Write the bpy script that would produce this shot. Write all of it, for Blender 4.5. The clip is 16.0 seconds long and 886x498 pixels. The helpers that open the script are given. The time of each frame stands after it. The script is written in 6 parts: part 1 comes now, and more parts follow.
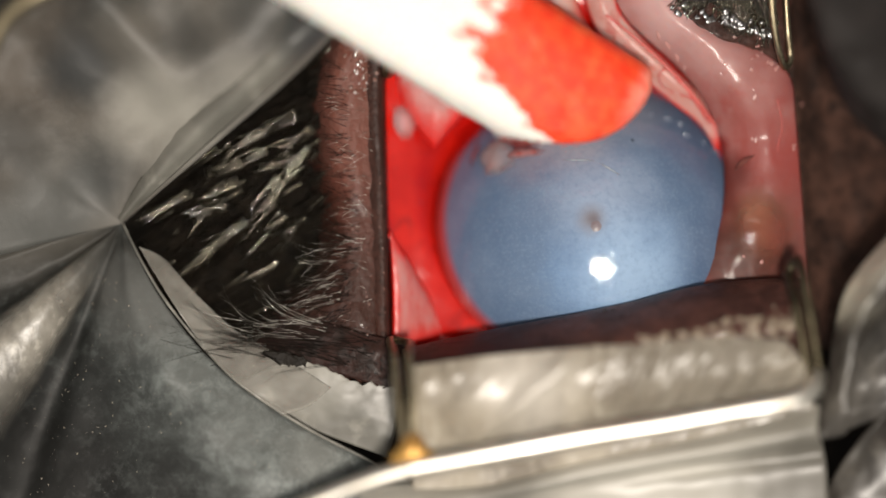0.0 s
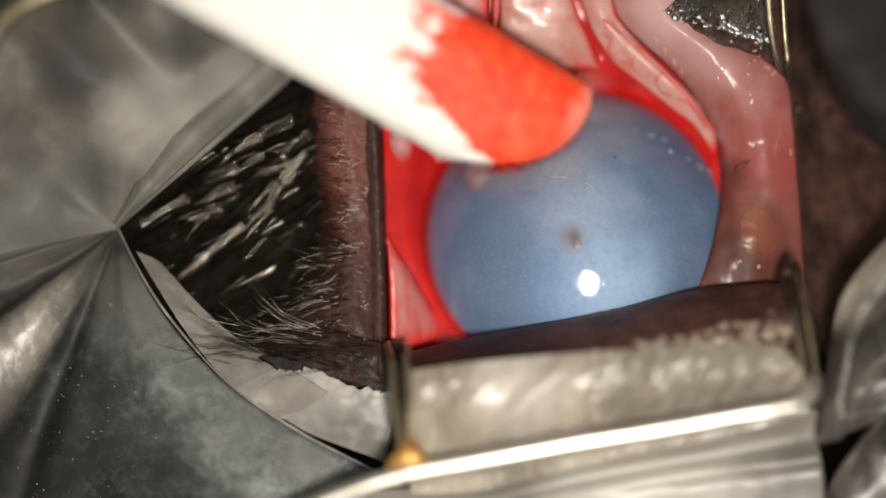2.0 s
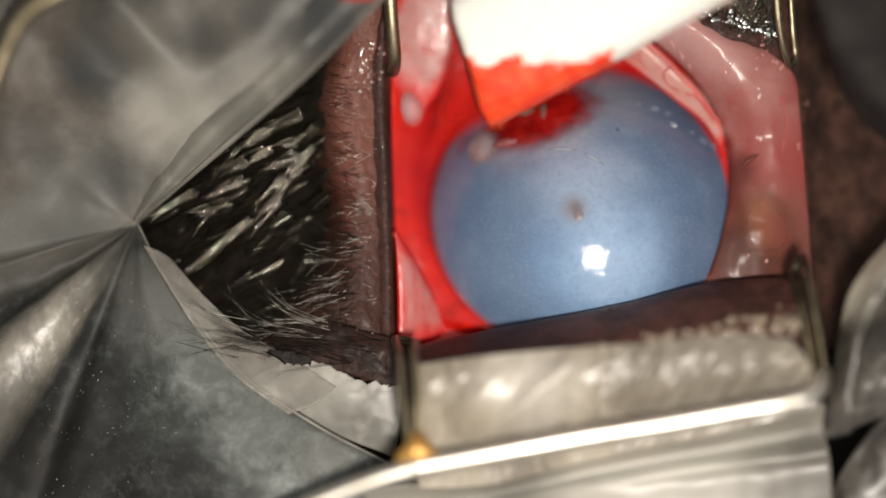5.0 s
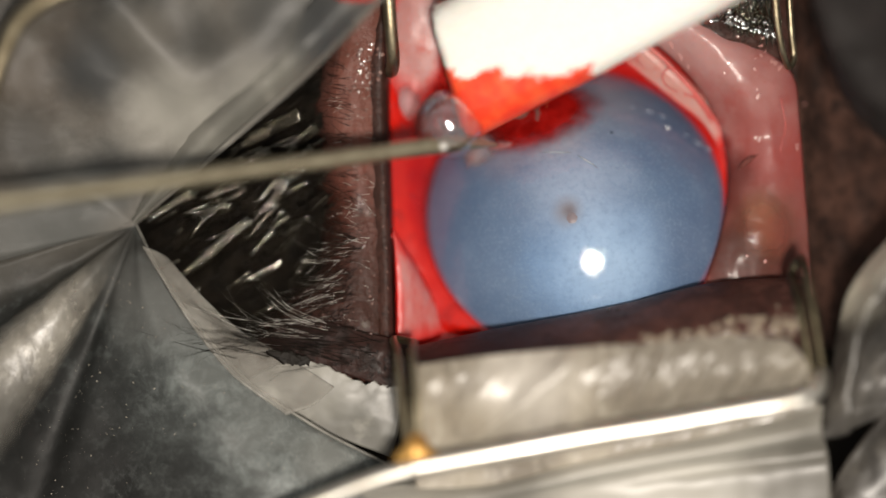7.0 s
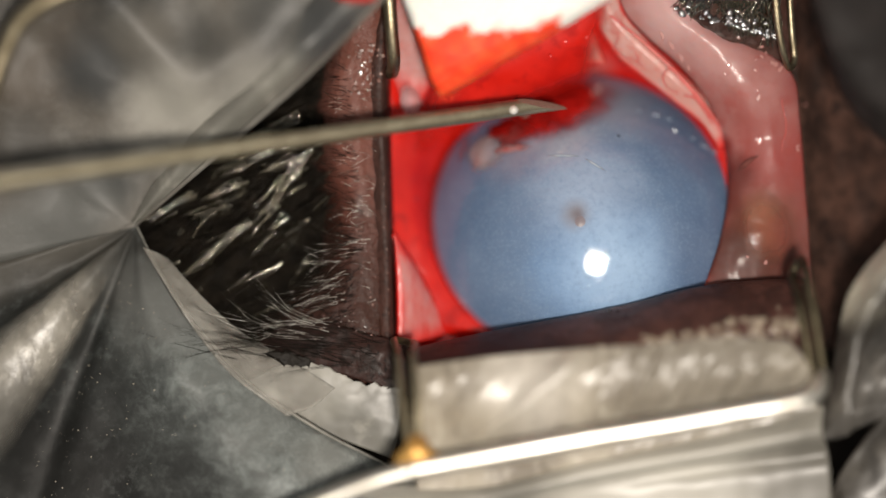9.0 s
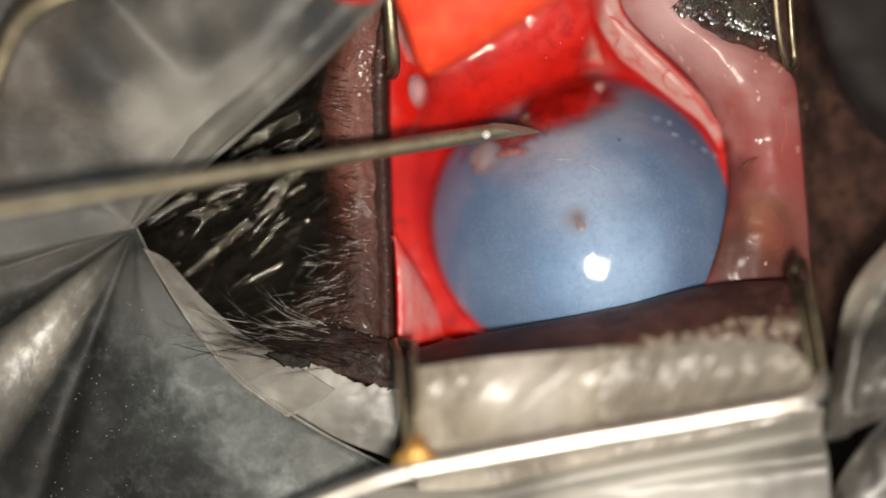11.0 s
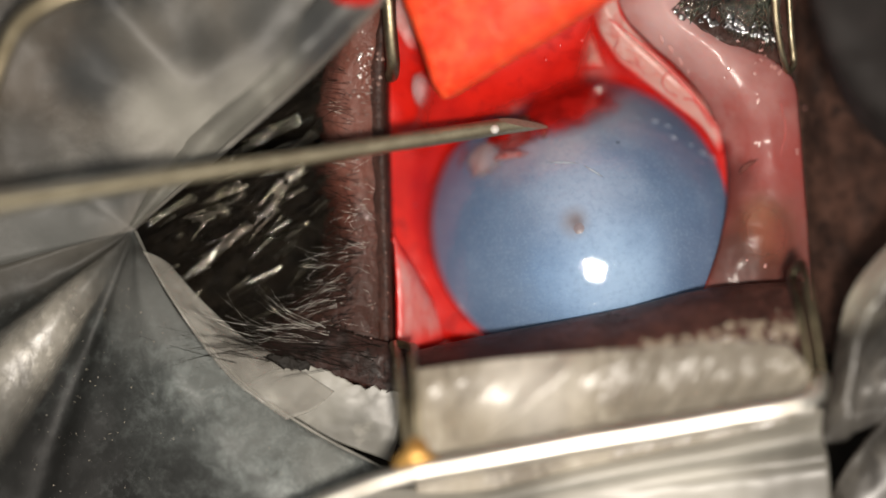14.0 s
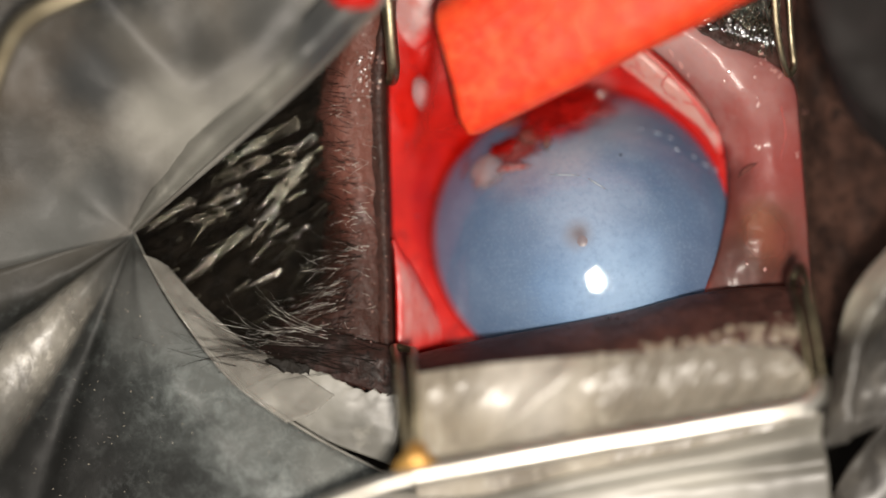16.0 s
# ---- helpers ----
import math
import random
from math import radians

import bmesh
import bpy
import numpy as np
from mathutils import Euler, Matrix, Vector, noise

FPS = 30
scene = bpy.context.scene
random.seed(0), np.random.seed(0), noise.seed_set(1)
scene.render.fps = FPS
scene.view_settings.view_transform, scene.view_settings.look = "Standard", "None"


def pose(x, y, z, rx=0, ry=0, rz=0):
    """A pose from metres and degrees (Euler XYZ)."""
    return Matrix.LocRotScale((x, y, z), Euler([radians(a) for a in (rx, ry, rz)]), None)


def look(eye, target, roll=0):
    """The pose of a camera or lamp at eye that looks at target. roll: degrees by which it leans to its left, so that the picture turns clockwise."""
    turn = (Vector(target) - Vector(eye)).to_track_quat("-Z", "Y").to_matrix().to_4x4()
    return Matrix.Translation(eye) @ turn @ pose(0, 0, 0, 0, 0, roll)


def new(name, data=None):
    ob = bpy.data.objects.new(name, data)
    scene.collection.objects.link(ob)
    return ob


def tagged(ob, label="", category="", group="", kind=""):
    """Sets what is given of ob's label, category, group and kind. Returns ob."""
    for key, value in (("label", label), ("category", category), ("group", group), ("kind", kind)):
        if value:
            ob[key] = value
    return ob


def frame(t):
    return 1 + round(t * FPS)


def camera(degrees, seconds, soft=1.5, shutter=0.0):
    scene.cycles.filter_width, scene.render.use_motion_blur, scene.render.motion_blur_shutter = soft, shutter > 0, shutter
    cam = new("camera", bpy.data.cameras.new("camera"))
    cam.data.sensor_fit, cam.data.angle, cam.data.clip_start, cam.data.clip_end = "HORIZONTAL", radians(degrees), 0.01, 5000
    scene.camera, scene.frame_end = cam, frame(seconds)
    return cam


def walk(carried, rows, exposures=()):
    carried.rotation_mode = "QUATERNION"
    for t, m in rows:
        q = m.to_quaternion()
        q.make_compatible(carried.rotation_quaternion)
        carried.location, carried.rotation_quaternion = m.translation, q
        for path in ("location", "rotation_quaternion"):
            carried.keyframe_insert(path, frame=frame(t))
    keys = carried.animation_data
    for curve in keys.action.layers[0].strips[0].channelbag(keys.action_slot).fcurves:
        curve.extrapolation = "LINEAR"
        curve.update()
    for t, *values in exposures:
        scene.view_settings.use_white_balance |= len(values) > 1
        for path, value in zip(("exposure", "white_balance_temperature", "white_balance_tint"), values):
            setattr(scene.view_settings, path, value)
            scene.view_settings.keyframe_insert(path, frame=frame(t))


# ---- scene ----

from mathutils.bvhtree import BVHTree

MM = 0.001
HIGH = 150.0      # working distance of the operating microscope, mm
UNIT = 32.0       # plan units to the millimetre; u runs right, v runs down the plan
MID = (784.0, 441.0)


def P(u, v, z=0.0):
    """A place in metres from plan units on the focal plane and a height in mm."""
    k = (1 - z / HIGH) / UNIT * MM
    return Vector(((u - MID[0]) * k, (MID[1] - v) * k, z * MM))


def Pn(a):
    """The same for an array of (u, v, z)."""
    a = np.asarray(a, float)
    k = (1 - a[..., 2] / HIGH) / UNIT * MM
    return np.stack([(a[..., 0] - MID[0]) * k, (MID[1] - a[..., 1]) * k, a[..., 2] * MM], -1)


# ---------------------------------------------------------------- camera
cam = camera(18.55, 16.0, 1.6, 0.5)
cam.data.dof.use_dof = True
cam.data.dof.focus_distance = 0.1468
cam.data.dof.aperture_fstop = 6.4

# small drift of the head under the microscope: seconds, plan units right, plan units down
DRIFT = [(0, -4, -4), (.5, -4, 0), (1, -1, 1), (1.5, -4, 1), (2, -9, 4), (2.3, -13, 17), (2.5, -12, 22), (2.7, -6, 12), (3, 2, 5),
         (3.5, 5, 3), (4, 6, -6), (6.5, 2, -6), (7, 2, -5), (7.5, 3, -5), (8, 0, 0), (8.5, 2, -3), (9, 3, -3), (11.5, 3, 0),
         (12, 3, 1), (12.5, 2, -2), (13, 3, 0), (13.5, 0, 6), (14, 2, 3), (14.5, 3, 3), (15, 2, 3), (15.5, 5, 4), (16, 2, 9)]
walk(cam, [(t, pose(-u / UNIT * MM, v / UNIT * MM, HIGH * MM)) for t, u, v in DRIFT],
     [(0, -0.04), (1.5, -0.05), (2.0, -0.09), (2.5, -0.12), (3.0, -0.03), (4.0, 0.0), (6.5, -0.07), (7.5, -0.07), (8.5, -0.04), (9.2, -0.01), (11.5, 0.03), (16, 0.05)])

# ---------------------------------------------------------------- light: microscope lamp and a dim operating room
world = bpy.data.worlds.new("operating_room")
scene.world = world
world.use_nodes = True
world.node_tree.nodes["Background"].inputs["Color"].default_value = (1.0, 0.96, 0.9, 1)
world.node_tree.nodes["Background"].inputs["Strength"].default_value = 0.34

lamp_data = bpy.data.lights.new("microscope_lamp", "SPOT")
lamp_data.energy = 1.10
lamp_data.color = (1.0, 0.912, 0.812)
lamp_data.shadow_soft_size = 0.0088
lamp_data.spot_size = radians(36)
lamp_data.spot_blend = 1.0
lamp = new("microscope_lamp", lamp_data)
lamp.matrix_world = look((0.012, -0.0185, 0.155), (0.004, 0.000, 0.0))


# ---------------------------------------------------------------- materials
def links(m):
    m.use_nodes = True
    nt = m.node_tree
    return nt, nt.nodes["Principled BSDF"], nt.links


def node(nt, kind, **values):
    n = nt.nodes.new(kind)
    for k, v in values.items():
        n.inputs[k].default_value = v
    return n


def ramp(nt, lo, hi):
    n = nt.nodes.new("ShaderNodeMapRange")
    n.interpolation_type = "SMOOTHSTEP"
    n.inputs["From Min"].default_value, n.inputs["From Max"].default_value = lo, hi
    return n


def mix(nt, fac, a, b):
    n = nt.nodes.new("ShaderNodeMix")
    n.data_type = "RGBA"
    for sock, val in ((n.inputs[0], fac), (n.inputs[6], a), (n.inputs[7], b)):
        if isinstance(val, bpy.types.NodeSocket):
            nt.links.new(val, sock)
        elif isinstance(val, (int, float)):
            sock.default_value = val
        else:
            sock.default_value = (*val, 1)
    return n.outputs[2]


def sums(nt, op, a, b=0.0):
    n = nt.nodes.new("ShaderNodeMath")
    n.operation = op
    for sock, val in ((n.inputs[0], a), (n.inputs[1], b)):
        if isinstance(val, bpy.types.NodeSocket):
            nt.links.new(val, sock)
        else:
            sock.default_value = val
    return n.outputs[0]


def noise_of(nt, vec, scale, detail=3.0, rough=0.55, stretch=None):
    """Noise with the given number of lumps to the millimetre."""
    if stretch:
        mp = nt.nodes.new("ShaderNodeMapping")
        mp.inputs["Scale"].default_value = stretch
        nt.links.new(vec, mp.inputs["Vector"])
        vec = mp.outputs["Vector"]
    n = node(nt, "ShaderNodeTexNoise", Scale=scale * 1000, Detail=detail, Roughness=rough)
    nt.links.new(vec, n.inputs["Vector"])
    return n.outputs["Fac"]


def relief(nt, bsdf, height, depth, before=None):
    """Bump of a depth in mm."""
    b = nt.nodes.new("ShaderNodeBump")
    b.inputs["Distance"].default_value = depth * MM
    nt.links.new(height, b.inputs["Height"])
    if before:
        nt.links.new(before.outputs["Normal"], b.inputs["Normal"])
    nt.links.new(b.outputs["Normal"], bsdf.inputs["Normal"])
    return b


def surface(name, c1, c2, lumps=0.6, c3=None, fine=4.0, rough=0.4, depth=0.1, depth_lumps=1.5, fine_depth=0.03, metal=0.0, coat=0.0,
            soft=0.0, soft_mm=0.5, spread=(0.38, 0.62), stretch=None, coat_rough=0.05, spec=0.5,
            bloody=None, thin=None, rag=0.5):
    """A two-scale surface: patches of c1 and c2, fine grain of c3, relief at two scales. bloody: where, from the middle (0) to the border (1) of the
    piece, blood has crept in; thin: where the piece thins out to nothing; rag: how ragged both are."""
    m = bpy.data.materials.new(name)
    nt, bsdf, lk = links(m)
    co = nt.nodes.new("ShaderNodeTexCoord").outputs["Object"]
    patch = ramp(nt, *spread)
    lk.new(noise_of(nt, co, lumps, 4, 0.6, stretch), patch.inputs["Value"])
    col = mix(nt, patch.outputs["Result"], c1, c2)
    grain = noise_of(nt, co, fine, 3, 0.6, stretch)
    if c3:
        g = ramp(nt, 0.5, 0.72)
        lk.new(grain, g.inputs["Value"])
        col = mix(nt, g.outputs["Result"], col, c3)
    if bloody or thin:
        at = nt.nodes.new("ShaderNodeAttribute")
        at.attribute_name = "border"
        rim = sums(nt, "ADD", at.outputs["Fac"], sums(nt, "MULTIPLY", sums(nt, "SUBTRACT", noise_of(nt, co, 0.7, 4, 0.6), 0.5), rag))
        if bloody:
            e = ramp(nt, *bloody)
            lk.new(rim, e.inputs["Value"])
            col = mix(nt, e.outputs["Result"], col, (0.62, 0.014, 0.010))
        if thin:
            e = ramp(nt, *thin)
            lk.new(rim, e.inputs["Value"])
            lk.new(sums(nt, "SUBTRACT", 1.0, e.outputs["Result"]), bsdf.inputs["Alpha"])
    lk.new(col, bsdf.inputs["Base Color"])
    b = relief(nt, bsdf, noise_of(nt, co, depth_lumps, 3, 0.5, stretch), depth)
    relief(nt, bsdf, grain, fine_depth, b)
    r = nt.nodes.new("ShaderNodeMapRange")
    r.inputs["To Min"].default_value, r.inputs["To Max"].default_value = rough * 0.75, min(1, rough * 1.3)
    lk.new(grain, r.inputs["Value"])
    lk.new(r.outputs["Result"], bsdf.inputs["Roughness"])
    bsdf.inputs["Metallic"].default_value = metal
    bsdf.inputs["Specular IOR Level"].default_value = spec
    bsdf.inputs["Coat Weight"].default_value = coat
    bsdf.inputs["Coat Roughness"].default_value = coat_rough
    if soft:
        bsdf.inputs["Subsurface Weight"].default_value = soft
        bsdf.inputs["Subsurface Radius"].default_value = (1.0, 0.35, 0.25)
        bsdf.inputs["Subsurface Scale"].default_value = soft_mm * MM
    return m


def toned_drape(name, a, b, near, far, dark, grey, pale_band, warm, rough=0.42, spec=0.6, begin=(1.0, 9.0), curls=0.55):
    """Thin drape plastic with its light and dark painted in: dark and grey patches, a clouded band beside the cut edge
    a-b (plan units, mm off the edge).
    """
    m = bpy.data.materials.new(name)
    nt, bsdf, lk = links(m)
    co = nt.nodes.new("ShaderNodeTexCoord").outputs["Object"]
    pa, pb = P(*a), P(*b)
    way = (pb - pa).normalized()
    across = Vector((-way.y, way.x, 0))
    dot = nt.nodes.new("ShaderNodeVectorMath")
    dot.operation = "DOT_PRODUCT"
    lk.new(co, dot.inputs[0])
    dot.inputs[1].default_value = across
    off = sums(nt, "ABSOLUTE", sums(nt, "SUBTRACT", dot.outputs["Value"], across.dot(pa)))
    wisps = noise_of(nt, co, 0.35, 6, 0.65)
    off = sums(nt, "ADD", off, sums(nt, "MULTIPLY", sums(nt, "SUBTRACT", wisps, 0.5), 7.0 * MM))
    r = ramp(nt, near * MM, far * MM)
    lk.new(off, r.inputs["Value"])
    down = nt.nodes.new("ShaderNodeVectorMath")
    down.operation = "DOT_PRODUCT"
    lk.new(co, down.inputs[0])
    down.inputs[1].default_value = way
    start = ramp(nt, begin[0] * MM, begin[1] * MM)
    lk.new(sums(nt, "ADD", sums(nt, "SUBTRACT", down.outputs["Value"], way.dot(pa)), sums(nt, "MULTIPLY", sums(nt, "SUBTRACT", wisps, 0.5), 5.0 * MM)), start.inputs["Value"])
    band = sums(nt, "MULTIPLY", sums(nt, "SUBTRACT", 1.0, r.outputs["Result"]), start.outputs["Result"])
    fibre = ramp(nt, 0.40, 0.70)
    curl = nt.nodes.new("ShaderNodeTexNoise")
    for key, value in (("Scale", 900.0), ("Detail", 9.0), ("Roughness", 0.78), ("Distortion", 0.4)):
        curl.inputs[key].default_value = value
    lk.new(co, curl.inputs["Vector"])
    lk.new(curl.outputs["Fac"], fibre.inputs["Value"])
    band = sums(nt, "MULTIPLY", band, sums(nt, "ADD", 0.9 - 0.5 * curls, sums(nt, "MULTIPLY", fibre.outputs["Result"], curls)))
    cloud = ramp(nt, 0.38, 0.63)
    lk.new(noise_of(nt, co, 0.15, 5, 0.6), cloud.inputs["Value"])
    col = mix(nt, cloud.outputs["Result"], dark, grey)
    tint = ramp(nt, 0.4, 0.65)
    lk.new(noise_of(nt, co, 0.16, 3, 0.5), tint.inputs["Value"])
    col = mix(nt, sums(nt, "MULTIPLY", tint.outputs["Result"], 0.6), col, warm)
    col = mix(nt, sums(nt, "MULTIPLY", band, 0.8), col, pale_band)
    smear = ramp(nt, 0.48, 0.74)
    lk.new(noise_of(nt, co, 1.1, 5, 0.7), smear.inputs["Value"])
    col = mix(nt, sums(nt, "MULTIPLY", smear.outputs["Result"], 0.22), col, pale_band)
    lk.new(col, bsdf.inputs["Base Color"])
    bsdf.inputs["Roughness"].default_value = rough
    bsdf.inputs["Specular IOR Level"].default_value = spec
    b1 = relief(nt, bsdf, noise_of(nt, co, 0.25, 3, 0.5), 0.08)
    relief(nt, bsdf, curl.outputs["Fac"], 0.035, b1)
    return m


# Lighter and darker sides of one drape, painted as two plastics.
drape_plastic = toned_drape("drape_plastic", (238, 404), (700, 835), 2.6, 10.0, (0.0085, 0.0088, 0.0082), (0.032, 0.034, 0.032), (0.215, 0.238, 0.230), (0.022, 0.021, 0.018), 0.45, 0.28, curls=0.95)
pale_plastic = toned_drape("pale_plastic", (238, 404), (690, -10), 3.0, 9.5, (0.025, 0.026, 0.026), (0.092, 0.086, 0.074), (0.205, 0.195, 0.174), (0.090, 0.064, 0.042),
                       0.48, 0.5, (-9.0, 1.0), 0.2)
side_plastic = surface("side_plastic", (0.022, 0.019, 0.016), (0.068, 0.061, 0.052), 0.22, (0.10, 0.09, 0.077), fine=0.7, rough=0.36, depth=0.14,
                       depth_lumps=0.35, fine_depth=0.02, spread=(0.36, 0.66), spec=0.7, stretch=(1.0, 0.5, 1.0))
hem_plastic = surface("hem_plastic", (0.14, 0.136, 0.118), (0.24, 0.232, 0.202), 0.10, (0.28, 0.27, 0.235), fine=0.5, rough=0.42, depth=0.15, depth_lumps=0.2,
                      fine_depth=0.02, spec=0.6)
sheet_plastic = surface("sheet_plastic", (0.27, 0.258, 0.225), (0.42, 0.40, 0.35), 0.08, (0.46, 0.44, 0.385), fine=0.3, rough=0.4, depth=0.05, depth_lumps=0.15,
                        fine_depth=0.01, spec=0.7, stretch=(0.5, 1.6, 1.0))
# Sheen along the drape's raised pleat, painted as paler plastic.
sheen_plastic = surface("sheen_plastic", (0.19, 0.175, 0.148), (0.36, 0.335, 0.285), 0.35, (0.46, 0.43, 0.37), fine=2.2, rough=0.36, depth=0.06, depth_lumps=0.5,
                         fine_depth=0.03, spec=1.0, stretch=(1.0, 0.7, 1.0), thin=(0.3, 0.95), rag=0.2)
dark_plastic = surface("dark_plastic", (0.010, 0.0082, 0.0076), (0.019, 0.0155, 0.0145), 0.12, (0.026, 0.021, 0.020), fine=0.9, rough=0.6, depth=0.15,
                       depth_lumps=0.25, fine_depth=0.02, spec=0.15)
clear_sheet = surface("clear_sheet", (0.34, 0.32, 0.28), (0.46, 0.44, 0.39), 0.3, (0.52, 0.5, 0.44), fine=0.8, rough=0.3, depth=0.12, depth_lumps=0.4,
                      fine_depth=0.02, spec=1.0)
clear_sheet.node_tree.nodes["Principled BSDF"].inputs["Alpha"].default_value = 0.34
film_plastic = surface("film_plastic", (0.185, 0.157, 0.120), (0.355, 0.313, 0.246), 0.25, (0.45, 0.41, 0.335), fine=1.3, rough=0.36, depth=0.14,
                       depth_lumps=0.5, fine_depth=0.06, spec=0.8, stretch=(1.0, 0.5, 1.0))
lid_skin = surface("lid_skin", (0.112, 0.035, 0.023), (0.068, 0.021, 0.014), 0.35, (0.046, 0.016, 0.011), fine=3.5, rough=0.5, depth=0.12, depth_lumps=2.2,
                   fine_depth=0.05, coat=0.03, soft=0.2, soft_mm=0.4, spec=0.22)
dark_skin = surface("dark_skin", (0.042, 0.019, 0.015), (0.088, 0.038, 0.030), 0.5, (0.022, 0.010, 0.009), fine=3.5, rough=0.5, depth=0.12,
                    depth_lumps=1.2, fine_depth=0.05, coat=0.02, spec=0.2)
margin_skin = surface("margin_skin", (0.034, 0.014, 0.010), (0.055, 0.022, 0.016), 0.7, (0.020, 0.009, 0.007), fine=5, rough=0.5, depth=0.05,
                      depth_lumps=2.5, fine_depth=0.03, coat=0.03, spec=0.2)
corner_skin = surface("corner_skin", (0.016, 0.009, 0.007), (0.034, 0.016, 0.013), 0.7, (0.010, 0.006, 0.005), fine=4, rough=0.45, depth=0.04,
                      depth_lumps=2.0, fine_depth=0.02, coat=0.02, coat_rough=0.2, spec=0.12)
outer_skin = surface("outer_skin", (0.022, 0.011, 0.008), (0.070, 0.034, 0.024), 0.3, (0.010, 0.006, 0.005), fine=2.0, rough=0.6, depth=0.05,
                     depth_lumps=1.0, fine_depth=0.02, spec=0.15)
under_skin = surface("under_skin", (0.007, 0.0055, 0.004), (0.012, 0.0095, 0.007), 0.8, fine=4, rough=0.6, depth=0.2, spec=0.2)
hair_black = surface("hair_black", (0.008, 0.0066, 0.005), (0.016, 0.0125, 0.009), 1.0, fine=6, rough=0.36, depth=0.0, fine_depth=0.005, spec=0.06)
hair_wet = surface("hair_wet", (0.012, 0.010, 0.006), (0.022, 0.018, 0.010), 1.0, fine=3, rough=0.16, depth=0.04, depth_lumps=0.9, fine_depth=0.01, spec=0.9,
                   coat=1.0, coat_rough=0.08)
hair_wet.node_tree.nodes["Principled BSDF"].inputs["Coat IOR"].default_value = 1.8
# Dark lid hairs with their white glints painted in as pale patches.
hair_glint = surface("hair_glint", (0.86, 0.82, 0.74), (0.10, 0.088, 0.074), 0.9, fine=6, rough=0.2, depth=0.0, fine_depth=0.005, spec=0.8)
hair_wet.node_tree.nodes["Principled BSDF"].inputs["Specular Tint"].default_value = (1.0, 0.90, 0.62, 1)
tissue_pink = surface("tissue_pink", (0.28, 0.090, 0.080), (0.335, 0.142, 0.132), 0.35, (0.29, 0.070, 0.061), fine=0.8, rough=0.45, depth=0.05, depth_lumps=0.7,
                      fine_depth=0.02, coat=0.12, coat_rough=0.14, soft=0.35, soft_mm=0.7, bloody=(0.96, 1.1), rag=0.25, spec=0.2)
tissue_mid = surface("tissue_mid", (0.46, 0.24, 0.20), (0.50, 0.30, 0.26), 0.3, (0.48, 0.17, 0.14), fine=0.7, rough=0.35, depth=0.04, depth_lumps=0.8,
                     fine_depth=0.02, coat=0.15, coat_rough=0.1, soft=0.35, soft_mm=0.7, bloody=(0.8, 1.05), rag=0.3)
tissue_wedge = surface("tissue_wedge", (0.50, 0.13, 0.12), (0.52, 0.21, 0.20), 0.5, (0.50, 0.07, 0.06), fine=0.8, rough=0.35, depth=0.04, depth_lumps=0.8,
                       fine_depth=0.02, coat=0.15, coat_rough=0.1, soft=0.35, soft_mm=0.7, bloody=(0.5, 1.0), rag=0.4, stretch=(1.6, 0.4, 1.0))
tissue_white = surface("tissue_white", (0.50, 0.23, 0.215), (0.52, 0.31, 0.30), 0.3, (0.50, 0.14, 0.12), fine=0.7, rough=0.35, depth=0.05, depth_lumps=0.8,
                       fine_depth=0.02, coat=0.15, coat_rough=0.08, soft=0.35, soft_mm=0.7, bloody=(0.5, 1.0), rag=0.4)
tissue_strip = surface("tissue_strip", (0.50, 0.25, 0.22), (0.54, 0.33, 0.30), 0.4, (0.48, 0.16, 0.14), fine=0.9, rough=0.3, depth=0.04, depth_lumps=0.9,
                       fine_depth=0.02, coat=0.08, coat_rough=0.15, soft=0.3, soft_mm=0.5, bloody=(0.72, 1.0), rag=0.3, spec=0.2)
crease_shade = surface("crease_shade", (0.11, 0.035, 0.03), (0.15, 0.05, 0.042), 1.0, fine=3, rough=0.7, depth=0.02, thin=(0.35, 1.0), rag=0.2, spec=0.05)
tissue_patch = surface("tissue_patch", (0.54, 0.25, 0.25), (0.52, 0.33, 0.34), 0.3, (0.54, 0.22, 0.21), fine=0.5, rough=0.35, depth=0.04, depth_lumps=0.8,
                       fine_depth=0.02, coat=0.0, spec=0.1, thin=(0.1, 0.95), rag=0.45)
tissue_tan = surface("tissue_tan", (0.19, 0.080, 0.052), (0.235, 0.088, 0.064), 0.45, (0.20, 0.076, 0.052), fine=1.2, rough=0.35, depth=0.1, depth_lumps=0.7,
                     fine_depth=0.03, coat=0.1, soft=0.25, spec=0.12, thin=(0.05, 0.95), rag=0.4)
tissue_red = surface("tissue_red", (0.50, 0.006, 0.003), (0.60, 0.011, 0.005), 0.35, (0.40, 0.005, 0.003), fine=0.9, rough=0.25, depth=0.05, depth_lumps=0.6,
                     fine_depth=0.012, coat=0.6, coat_rough=0.03)
blood_sheet = surface("blood_sheet", (0.42, 0.006, 0.003), (0.54, 0.011, 0.005), 0.25, (0.38, 0.005, 0.003), fine=0.9, rough=0.4, depth=0.05, depth_lumps=0.6,
                      fine_depth=0.012, coat=0.15, coat_rough=0.05, thin=(0.6, 1.0), rag=0.2, spec=0.12)
blood_wet = surface("blood_wet", (0.19, 0.004, 0.003), (0.34, 0.008, 0.006), 0.6, fine=1.2, rough=0.12, depth=0.04, depth_lumps=0.8, fine_depth=0.008,
                    coat=1.0, coat_rough=0.02, thin=(0.38, 0.96), rag=0.42)
vessel_red = surface("vessel_red", (0.58, 0.10, 0.085), (0.5, 0.06, 0.05), 1.0, fine=3, rough=0.3, depth=0.02, coat=0.3)
